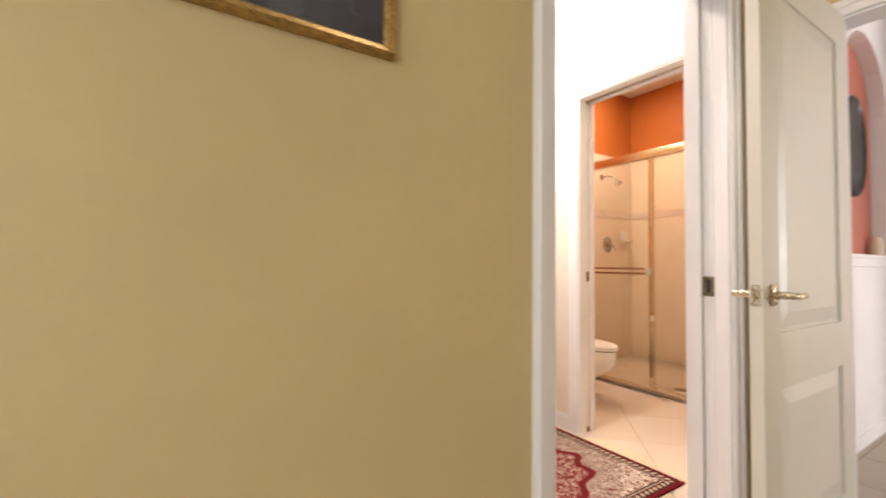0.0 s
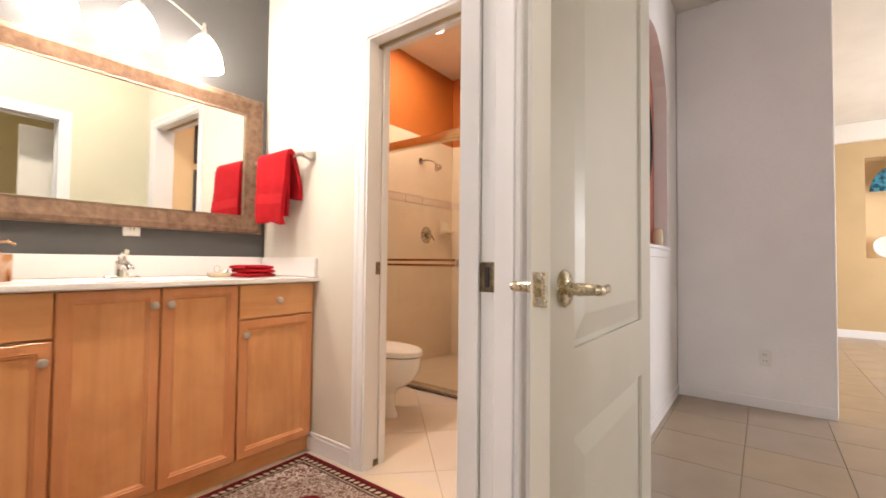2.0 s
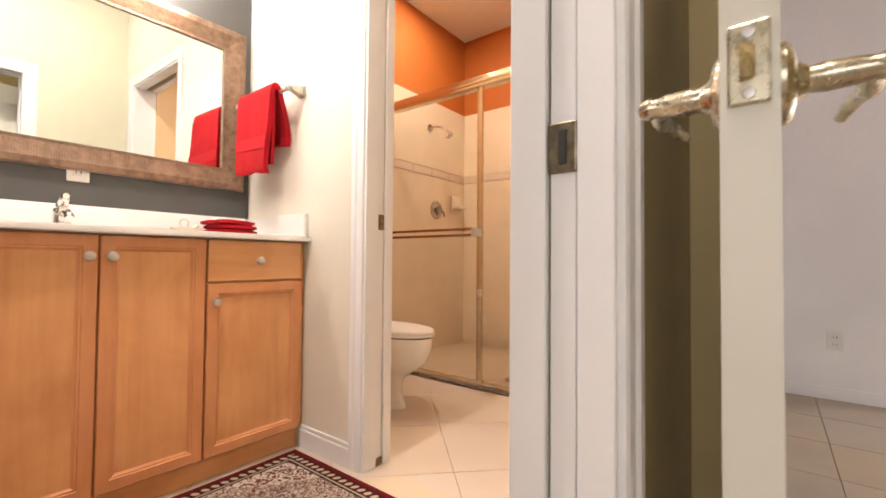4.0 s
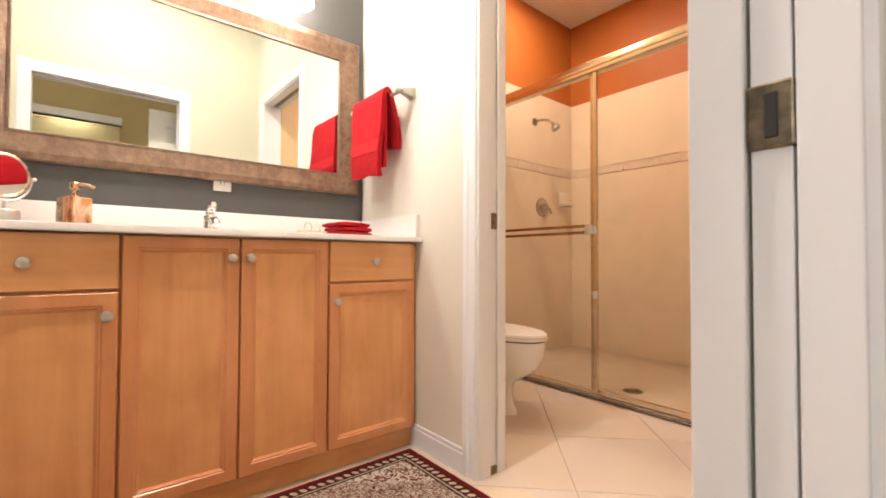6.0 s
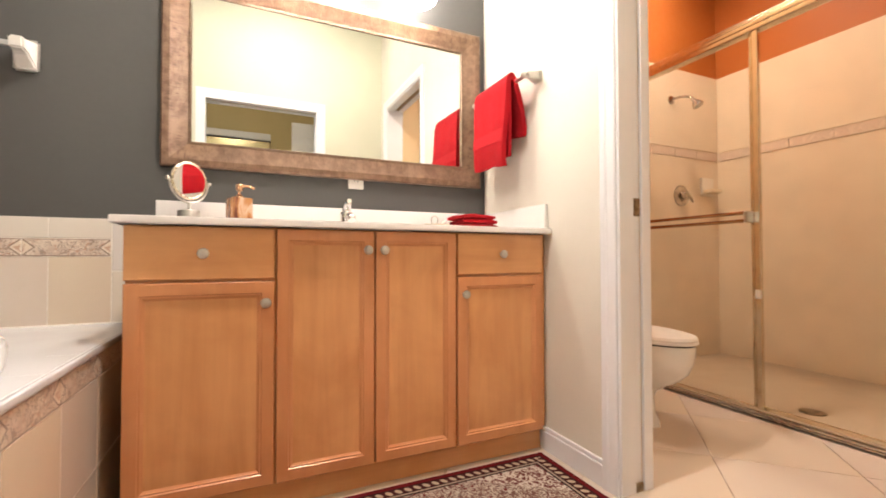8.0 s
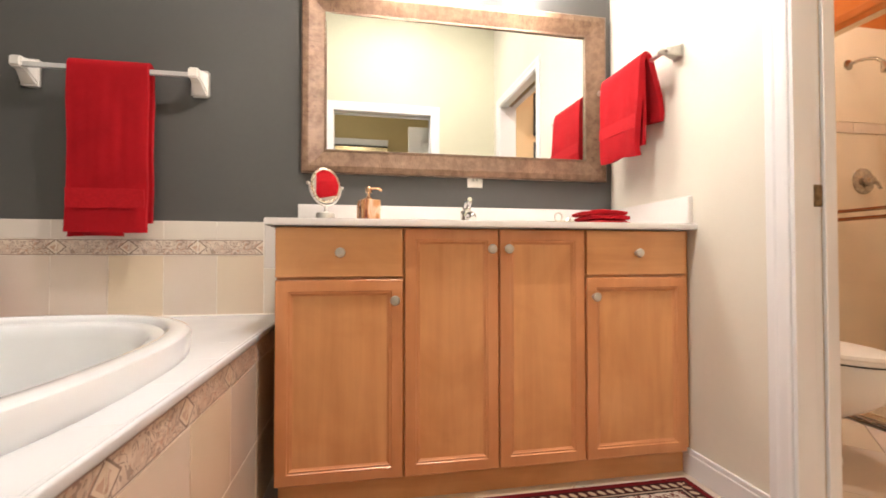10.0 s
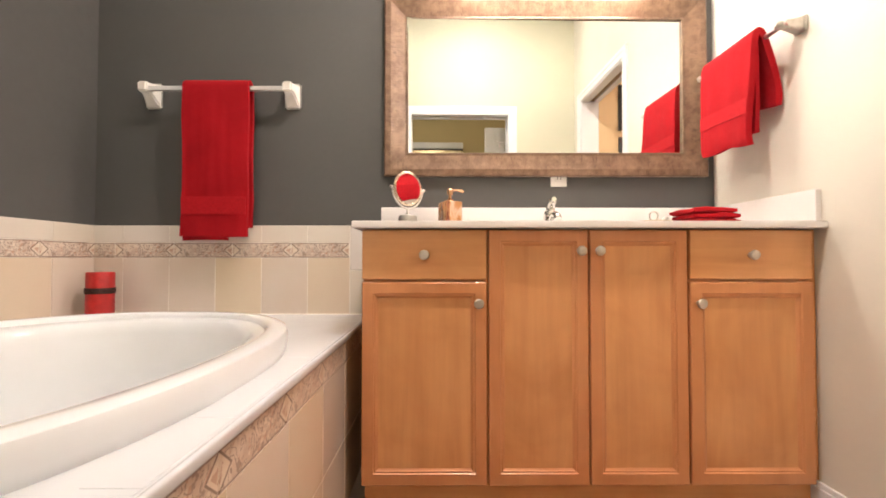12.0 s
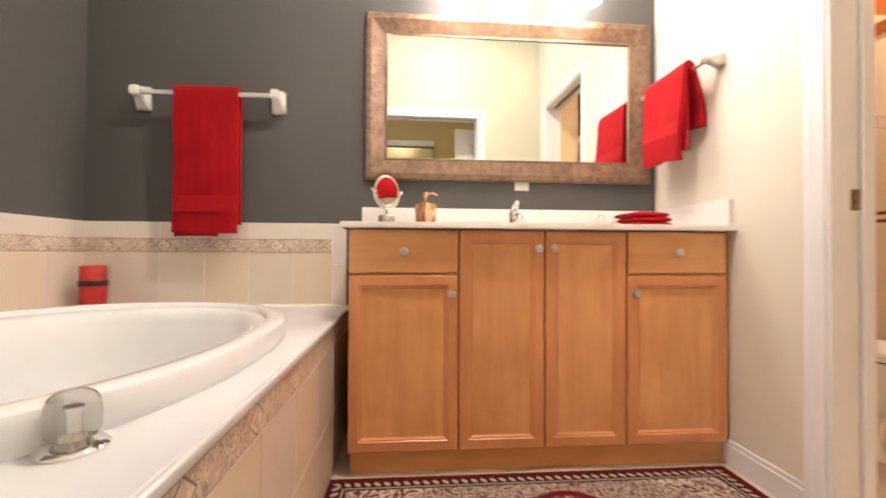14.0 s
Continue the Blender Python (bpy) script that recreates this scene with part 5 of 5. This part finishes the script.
def framed_picture(name, axis, at, way, a0, a1, z0, z1, frame_mat, inner, label, width=0.025, mat_in=0.09, depth=0.022):
    """A flat picture: mitred frame, mat board and print, on a wall across the given axis."""
    def P(a, n, z):
        return (at + way * n, a, z) if axis == "x" else (a, at + way * n, z)
    base = P((a0 + a1) / 2, 0, z0)
    p = thing(name, base, label, "picture")
    corners = [(a0, z0, 1, 1), (a1, z0, -1, 1), (a1, z1, -1, -1), (a0, z1, 1, -1)]
    prof = [(0, 0), (0, depth * 0.8), (width * 0.3, depth), (width * 0.7, depth * 0.85), (width, depth * 0.5), (width, 0)]
    bm = bmesh.new()
    rings = [[bm.verts.new(P(a + sa * o, n, z + sz * o)) for o, n in prof] for a, z, sa, sz in corners]
    k = len(prof)
    for i in range(4):
        for j in range(k):
            bm.faces.new((rings[i][j], rings[i][(j + 1) % k], rings[(i + 1) % 4][(j + 1) % k], rings[(i + 1) % 4][j]))
    part("frame", bm, frame_mat, p)
    def slab(b0, b1, c0, c1, n0, n1):
        q0, q1 = P(b0, n0, c0), P(b1, n1, c1)
        return boxes((min(q0[0], q1[0]), max(q0[0], q1[0]), min(q0[1], q1[1]), max(q0[1], q1[1]), c0, c1))
    w = width - 0.002
    if mat_in:
        part("mat_board", slab(a0 + w, a1 - w, z0 + w, z1 - w, 0.002, depth * 0.4), "mat", p)
        part("print", slab(a0 + w + mat_in, a1 - w - mat_in, z0 + w + mat_in, z1 - w - mat_in, 0.003, depth * 0.46), inner, p)
    else:
        part("print", slab(a0 + w, a1 - w, z0 + w, z1 - w, 0.002, depth * 0.4), inner, p)
    return p


framed_picture("framed_picture", "x", LEFT, 1, -0.66, 0.085, 1.505, 2.15, "goldframe", "seascape", "blue seascape print in a thin gold frame", 0.016, 0.075)
framed_picture("framed_picture", "y", BED, -1, -2.73, -1.89, 1.418, 2.1, "goldframe", "slate_art", "dark slate print in a gilt frame on straw wall", 0.022, 0)
for pz in (1.44, 1.88):
    tagged(framed_picture("framed_picture", "y", -1.16, 1, 0.278, 0.56, pz, pz + 0.38, "black", "slate_art", "small print in a black frame on the peach wall", 0.03, 0.05), group="small pictures in the toilet room")


# ---- hall niche ----
def niche_mirror():
    c = (1.56, -1.30, 1.86)
    m = thing("niche_mirror", c, "oval dark-framed mirror hung in the coral niche", "mirror")
    tr = Matrix.Translation(c) @ Matrix.Rotation(radians(90), 4, "X") @ Matrix.Diagonal((0.62, 1.0, 1, 1))
    part("frame", lathe([(0.30, 0.0), (0.335, 0.0), (0.335, 0.022), (0.318, 0.032), (0.30, 0.02)], tr, 44), "black", m, smooth=True)
    part("mirror_glass", lathe([(0, 0.012), (0.305, 0.012), (0.305, 0.004), (0, 0.004)], tr, 44), "mirror", m)


niche_mirror()


def niche_vase():
    c = Vector((1.86, -1.345, NZ0))
    v = thing("small_vase", c, "small cream ceramic vase on the niche sill", "vase")
    part("body", lathe([(0.028, 0), (0.034, 0.01), (0.036, 0.06), (0.030, 0.11), (0.024, 0.125), (0.028, 0.13), (0.022, 0.128), (0, 0.1)], Matrix.Translation(c), 20), "glaze", v, smooth=True)


niche_vase()
setting("niche_sill", boxes((NX0 - 0.03, NX1 + 0.03, -1.402, -1.3905, NZ0 - 0.075, NZ0 - 0.002), (NX0 - 0.02, NX1 + 0.02, -1.412, -1.3905, NZ0 - 0.022, NZ0), bevel=0.003), "hallwhite", "white moulded sill under the arched niche", "sill")


def far_recess():
    p = thing("glass_arch", (7.0, -3.6, 2.05), "blue-green art glass arch in the far recess", "art glass")
    pts = [(7.02, -3.6 + 0.44 * math.cos(a), 2.08 + 0.42 * math.sin(a)) for a in (math.pi * i / 16 for i in range(17))]
    part("glass_panel", extrude_outline(pts, (0.03, 0, 0)), "blueglass", p)
    q = thing("round_plate", (7.1, -3.35, 1.13), "pale round plate standing in the far recess", "plate")
    part("plate", lathe([(0, 0), (0.12, 0.0), (0.16, 0.02), (0.15, 0.028), (0.1, 0.01), (0, 0.008)], Matrix.Translation((7.1, -3.35, 1.29)) @ Matrix.Rotation(radians(-80), 4, "Y"), 28), "porcelain", q, smooth=True)


far_recess()


# ---- toilet room and shower ----
def toilet():
    t = thing("toilet", (0.60, 0.25, 0), "white porcelain toilet with closed lid", "toilet")
    cx = 0.60
    def ring(y0, y1, w, z, n=40, taper=0.82):
        out = []
        cy, ry = (y0 + y1) / 2, (y1 - y0) / 2
        for i in range(n):
            a = 2 * math.pi * i / n
            s = math.sin(a)
            k = 1 - (1 - taper) * 0.5 * (1 - s)
            out.append((cx + w * math.cos(a) * k, cy + ry * s, z))
        return out
    def loft(rings):
        bm = bmesh.new()
        rr = [[bm.verts.new(p) for p in r] for r in rings]
        for a, b in zip(rr, rr[1:]):
            for i in range(len(a)):
                bm.faces.new((a[i], a[(i + 1) % len(a)], b[(i + 1) % len(b)], b[i]))
        bm.faces.new(rr[0])
        bm.faces.new(rr[-1])
        return bm
    part("bowl", loft([ring(-0.02, 0.56, 0.115, 0.0), ring(-0.018, 0.56, 0.112, 0.02), ring(0.005, 0.55, 0.096, 0.06), ring(0.012, 0.55, 0.094, 0.13), ring(-0.002, 0.54, 0.10, 0.165), ring(-0.045, 0.53, 0.122, 0.196), ring(-0.110, 0.51, 0.150, 0.232), ring(-0.160, 0.50, 0.170, 0.275), ring(-0.188, 0.48, 0.183, 0.33), ring(-0.196, 0.48, 0.187, 0.37), ring(-0.197, 0.48, 0.187, 0.398), ring(-0.193, 0.47, 0.183, 0.408)]), "porcelain", t, smooth=True)
    part("seat", loft([ring(-0.200, 0.36, 0.187, 0.4165), ring(-0.206, 0.36, 0.190, 0.421), ring(-0.204, 0.36, 0.189, 0.430)]), "plastic", t, "white toilet seat", smooth=True)
    # dark ring painted in as the shade between seat and bowl
    part("bumper_gap", loft([ring(-0.186, 0.35, 0.176, 0.4085), ring(-0.186, 0.35, 0.176, 0.4195)]), "dark", t)
    part("lid", loft([ring(-0.200, 0.37, 0.187, 0.430), ring(-0.204, 0.37, 0.189, 0.438), ring(-0.198, 0.365, 0.184, 0.449), ring(-0.15, 0.33, 0.145, 0.455)]), "plastic", t, "closed white lid", smooth=True)
    part("tank", boxes((cx - 0.215, cx + 0.215, 0.45, 0.66, 0.40, 0.74), bevel=0.025, seg=4), "porcelain", t, smooth=True)
    part("tank_lid", boxes((cx - 0.225, cx + 0.225, 0.44, 0.67, 0.742, 0.775), bevel=0.012, seg=3), "porcelain", t, smooth=True)
    part("flush_lever", tube([(cx - 0.15, 0.445, 0.68), (cx - 0.15, 0.43, 0.68), (cx - 0.09, 0.425, 0.675)], 0.006, 8), "chrome", t, smooth=True)


toilet()

TILE_TOP = 2.285
bed = thing("shower_tiling", (CURB, DEEP, 0.02), "cream shower wall tiles with a narrow relief border", "wall tiles", kind="structure")
part("grout_bed", boxes((CURB - 0.02, FAR, DEEP - 0.006, DEEP, 0.02, TILE_TOP - 0.002), (FAR - 0.006, FAR, -1.15, DEEP - 0.006, 0.02, TILE_TOP - 0.002)), "shower_tile", bed)


def shower_tiles():
    step = 0.305
    rows = [0.025, 0.335, 0.645, 0.955, 1.265, 1.588]
    spans = list(zip(rows, rows[1:])) + [(1.668, 1.978), (1.978, TILE_TOP)]
    for za, zb in spans:
        x = FAR - 0.012
        while x > CURB:
            a = max(x - step, CURB - 0.02)
            part("tile", boxes((a + 0.0002, x - 0.0002, DEEP - 0.012, DEEP - 0.004, za + 0.0002, zb - 0.0002)), "shower_tile", bed)
            x = a
            if x <= CURB - 0.02:
                break
        y = DEEP - 0.012
        while y > -1.15:
            a = max(y - step, -1.15)
            part("tile", boxes((FAR - 0.012, FAR - 0.004, a + 0.0002, y - 0.0002, za + 0.0002, zb - 0.0002)), "shower_tile", bed)
            y = a
            if y <= -1.15:
                break
    x = FAR - 0.014
    while x > CURB:
        a = max(x - 0.257, CURB - 0.02)
        border_piece(bed, Vector(((a + x) / 2, DEEP - 0.008, 1.628)), 0, x - a - 0.003, "listello_pale")
        x = a
        if x <= CURB - 0.02:
            break
    y = DEEP - 0.014
    while y > -1.15:
        a = max(y - 0.257, -1.15)
        border_piece(bed, Vector((FAR - 0.008, (a + y) / 2, 1.628)), 90, y - a - 0.003, "listello_pale")
        y = a
        if y <= -1.15:
            break


shower_tiles()

pan = thing("shower_pan", (1.77, -0.17, 0), "cream shower pan with a small round drain", "shower pan")
part("pan_floor", boxes((CURB + 0.022, FAR - 0.007, -1.15, DEEP - 0.007, 0.0, 0.0235)), "pan", pan)
part("drain", lathe([(0.055, 0), (0.055, 0.003), (0.045, 0.004), (0, 0.002)], Matrix.Translation((1.42, -0.25, 0.0237)), 28), "steel", pan, "dark metal drain grate", smooth=True)


def shower_doors():
    d = thing("shower_door", (CURB, -0.17, 0), "sliding glass shower doors in a bright gold frame", "shower door")
    x = CURB
    y0, y1 = -1.155, DEEP - 0.001
    part("bottom_track", boxes((x - 0.012, x + 0.020, y0, y1, 0.0, 0.012), (x - 0.004, x + 0.002, y0, y1, 0.012, 0.024), bevel=0.002), "shower_metal", d)
    part("header", boxes((x - 0.032, x + 0.032, y0, y1, 1.960, 2.032), (x - 0.038, x + 0.038, y0, y1, 1.984, 2.010), bevel=0.006, seg=3), "goldrail", d, smooth=True)
    for y in (y0 + 0.012, y1 - 0.012):
        part("wall_channel", boxes((x - 0.024, x + 0.024, y - 0.012, y + 0.012, 0.03, 1.965), bevel=0.003), "goldrail", d)
    for name, px, ya, yb in (("sliding_panel", x - 0.013, -0.158, y1 - 0.026), ("sliding_panel", x + 0.013, y0 + 0.026, -0.128)):
        g = part(name, boxes((px - 0.003, px + 0.003, ya, yb, 0.045, 1.965)), "showerglass", d, "clear sliding glass panel")
        g.visible_shadow = False
        part("stile", boxes((px - 0.011, px + 0.011, ya - 0.013, ya + 0.013, 0.04, 1.966), bevel=0.003), "goldrail", g)
        part("stile", boxes((px - 0.011, px + 0.011, yb - 0.013, yb + 0.013, 0.04, 1.966), bevel=0.003), "goldrail", g)
        part("rail", boxes((px - 0.009, px + 0.009, ya, yb, 0.038, 0.058), bevel=0.002), "goldrail", g)
    # bars are coloured darker than the frame to show what they reflect
    for z in (0.992, 1.032):
        part("towel_bar", tube([(x - 0.075, -0.142, z), (x - 0.075, 0.76, z)], 0.009, 14), "dark_reflection_bar", d, "gold towel bar on the door, darkened for its reflections", smooth=True)
    for y in (-0.135, 0.74):
        part("bar_bracket", boxes((x - 0.084, x - 0.02, y - 0.008, y + 0.008, 0.984, 1.040), bevel=0.004), "nickel", d)
    part("roller_catch", boxes((x - 0.035, x - 0.015, -0.172, -0.148, 0.60, 0.645), bevel=0.004), "plastic", d)


shower_doors()


def shower_fittings():
    wy = DEEP - 0.012
    h = thing("wall_shower", (1.80, wy, 2.02), "chrome shower head on a bent wall arm", "wall shower")
    part("flange", lathe([(0.034, 0), (0.032, 0.006), (0.016, 0.012), (0, 0.013)], Matrix.Translation((1.80, wy, 2.03)) @ Matrix.Rotation(radians(90), 4, "X"), 24), "shower_metal", h, smooth=True)
    part("arm", tube(curve_points((1.80, wy, 2.03), (1.815, wy - 0.06, 2.035), (1.835, wy - 0.12, 2.02), (1.85, wy - 0.155, 1.985), n=6), 0.0105, 12), "shower_metal", h, smooth=True)
    part("head", lathe([(0.012, 0.0), (0.015, 0.010), (0.02, 0.018), (0.038, 0.048), (0.040, 0.060), (0.036, 0.064), (0, 0.062)], Matrix.Translation((1.848, wy - 0.15, 1.992)) @ Matrix.Rotation(radians(152), 4, "X") @ Matrix.Rotation(radians(12), 4, "Y"), 28), "shower_metal", h, smooth=True)
    v = thing("shower_valve", (1.90, wy, 1.29), "chrome shower valve with a lever on cream tiles", "shower valve")
    part("escutcheon", lathe([(0.085, 0), (0.083, 0.006), (0.06, 0.012), (0.035, 0.016), (0.032, 0.05), (0.024, 0.058), (0, 0.06)], Matrix.Translation((1.90, wy, 1.29)) @ Matrix.Rotation(radians(90), 4, "X"), 32), "shower_metal", v, smooth=True)
    part("lever", tube([(1.90, wy - 0.05, 1.29), (1.925, wy - 0.06, 1.27), (1.95, wy - 0.062, 1.235)], [0.013, 0.011, 0.008], 12), "shower_metal", v, smooth=True)
    s = thing("soap_holder", (2.20, wy, 1.34), "cream ceramic soap holder on the shower wall", "soap holder")
    part("back", boxes((2.125, 2.275, wy - 0.016, wy, 1.30, 1.45), bevel=0.008, seg=3), "glaze", s, smooth=True)
    prof = [(2.128, wy - 0.012, 1.345), (2.272, wy - 0.012, 1.345), (2.26, wy - 0.095, 1.352), (2.14, wy - 0.095, 1.352)]
    bm = extrude_outline(prof, (0, 0, -0.03))
    bmesh.ops.bevel(bm, geom=bm.edges[:], offset=0.008, segments=2, affect="EDGES")
    part("tray", bm, "glaze", s, smooth=True)


shower_fittings()

# the last three fixtures are unseen, added to carry the fill lamps
for dx, dy, *_ in DOWNLIGHTS_AND_FILL:
    d = thing("downlight_and_fill", (dx, dy, TOP), "small lit recessed ceiling light, three of the set added as fill", "ceiling light", "recessed downlights")
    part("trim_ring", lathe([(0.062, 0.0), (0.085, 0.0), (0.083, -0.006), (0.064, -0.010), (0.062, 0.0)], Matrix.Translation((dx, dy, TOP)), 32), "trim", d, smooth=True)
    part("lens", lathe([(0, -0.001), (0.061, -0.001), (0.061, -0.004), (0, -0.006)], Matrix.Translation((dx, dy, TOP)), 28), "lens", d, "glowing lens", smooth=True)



def closet():
    """Sliding mirror doors across the bedroom from the bathroom entry."""
    y = -3.6
    c = thing("mirror_closet", (-1.9, y, 0), "sliding mirrored closet doors under a pale top track", "closet")
    part("top_track", boxes((-2.93, -0.87, y, y + 0.075, 2.315, 2.40), bevel=0.004), "trim", c)
    # solid dark strip stands in for the shade of the gap
    part("shadow_gap", boxes((-2.93, -0.87, y, y + 0.05, 2.292, 2.315)), "dark", c)
    part("bottom_track", boxes((-2.93, -0.87, y, y + 0.07, 0.0, 0.018), bevel=0.003), "goldrail", c)
    for x0, x1, dy in ((-2.92, -1.88, 0.025), (-1.92, -0.88, 0.050)):
        d = part("sliding_door", boxes((x0, x0 + 0.02, y + dy - 0.01, y + dy + 0.012, 0.02, 2.29), (x1 - 0.02, x1, y + dy - 0.01, y + dy + 0.012, 0.02, 2.29), (x0 + 0.02, x1 - 0.02, y + dy - 0.01, y + dy + 0.012, 2.27, 2.29), (x0 + 0.02, x1 - 0.02, y + dy - 0.01, y + dy + 0.012, 0.02, 0.05)), "goldrail", c)
        part("mirror_glass", boxes((x0 + 0.018, x1 - 0.018, y + dy - 0.004, y + dy + 0.002, 0.048, 2.272)), "mirror", d)


closet()

# ---- floor tiles ----


def tiled(parent, x0, x1, y0, y1, lines, side, diagonal, material, keep=lambda x, y: True):
    """Square tiles of the given side over a rectangle, cut to its edges; diagonal ones follow x - y and x + y."""
    gap = 0.0035
    step = side * math.sqrt(2) if diagonal else side
    p0, q0 = lines
    corners = [(x0, y0), (x1, y0), (x1, y1), (x0, y1)]
    ps = [(x - y) if diagonal else x for x, y in corners]
    qs = [(x + y) if diagonal else y for x, y in corners]
    whole = {}
    for i in range(math.floor((min(ps) - p0) / step), math.ceil((max(ps) - p0) / step)):
        for j in range(math.floor((min(qs) - q0) / step), math.ceil((max(qs) - q0) / step)):
            pc, qc = p0 + (i + 0.5) * step, q0 + (j + 0.5) * step
            cx, cy = ((pc + qc) / 2, (qc - pc) / 2) if diagonal else (pc, qc)
            h = side / 2 - gap / 2
            reach = h * (math.sqrt(2) if diagonal else 1)
            inside = x0 < cx - reach and cx + reach < x1 and y0 < cy - reach and cy + reach < y1
            if not (x0 - reach < cx < x1 + reach and y0 - reach < cy < y1 + reach) or not keep(cx, cy):
                continue
            if inside and whole:
                me = whole["mesh"]
            else:
                bm = boxes((-h, h, -h, h, -0.010, 0.0), bevel=0.0012, seg=1)
                if diagonal:
                    bmesh.ops.rotate(bm, cent=(0, 0, 0), matrix=Matrix.Rotation(radians(45), 3, "Z"), verts=bm.verts[:])
                if not inside:
                    for co, no in (((x0 - cx, 0, 0), (-1, 0, 0)), ((x1 - cx, 0, 0), (1, 0, 0)), ((0, y0 - cy, 0), (0, -1, 0)), ((0, y1 - cy, 0), (0, 1, 0))):
                        bmesh.ops.bisect_plane(bm, geom=bm.verts[:] + bm.edges[:] + bm.faces[:], plane_co=co, plane_no=no, clear_outer=True)
                if len(bm.faces) < 1:
                    bm.free()
                    continue
                me = bpy.data.meshes.new("tile")
                bm.to_mesh(me)
                bm.free()
                me.materials.append(M[material])
                if inside:
                    whole["mesh"] = me
            ob = new("tile", me)
            ob.parent = parent
            ob.location = Vector((cx, cy, 0.0)) - offset(parent)


ft = thing("floor_tiling", (0, 0, 0), "cream ceramic floor tiles laid diagonally", "floor tiles", kind="structure")
tiled(ft, -1.558, 0.0575, -1.4225, 0.30, (0.854, 0.23), 0.484, True, "floor_tile")
tiled(ft, 0.0575, CURB - 0.03, -1.27, DEEP, (0.854, 0.23), 0.484, True, "floor_tile")
hall_tiles = thing("floor_tiling_hall", (1.2, -2.5, 0), "beige ceramic hall floor tiles", "floor tiles", kind="structure")
tiled(hall_tiles, 0.0575, 6.9, -6.0, -1.39, (0.24, -2.268), 0.42, False, "hall_tile")
bedroom_tiles = thing("floor_tiling_bedroom", (-2.5, -3, 0), "beige ceramic bedroom floor tiles", "floor tiles", kind="structure")
tiled(bedroom_tiles, -5.0, 0.0575, -3.6, -1.4225, (0.24, -2.268), 0.42, False, "hall_tile")
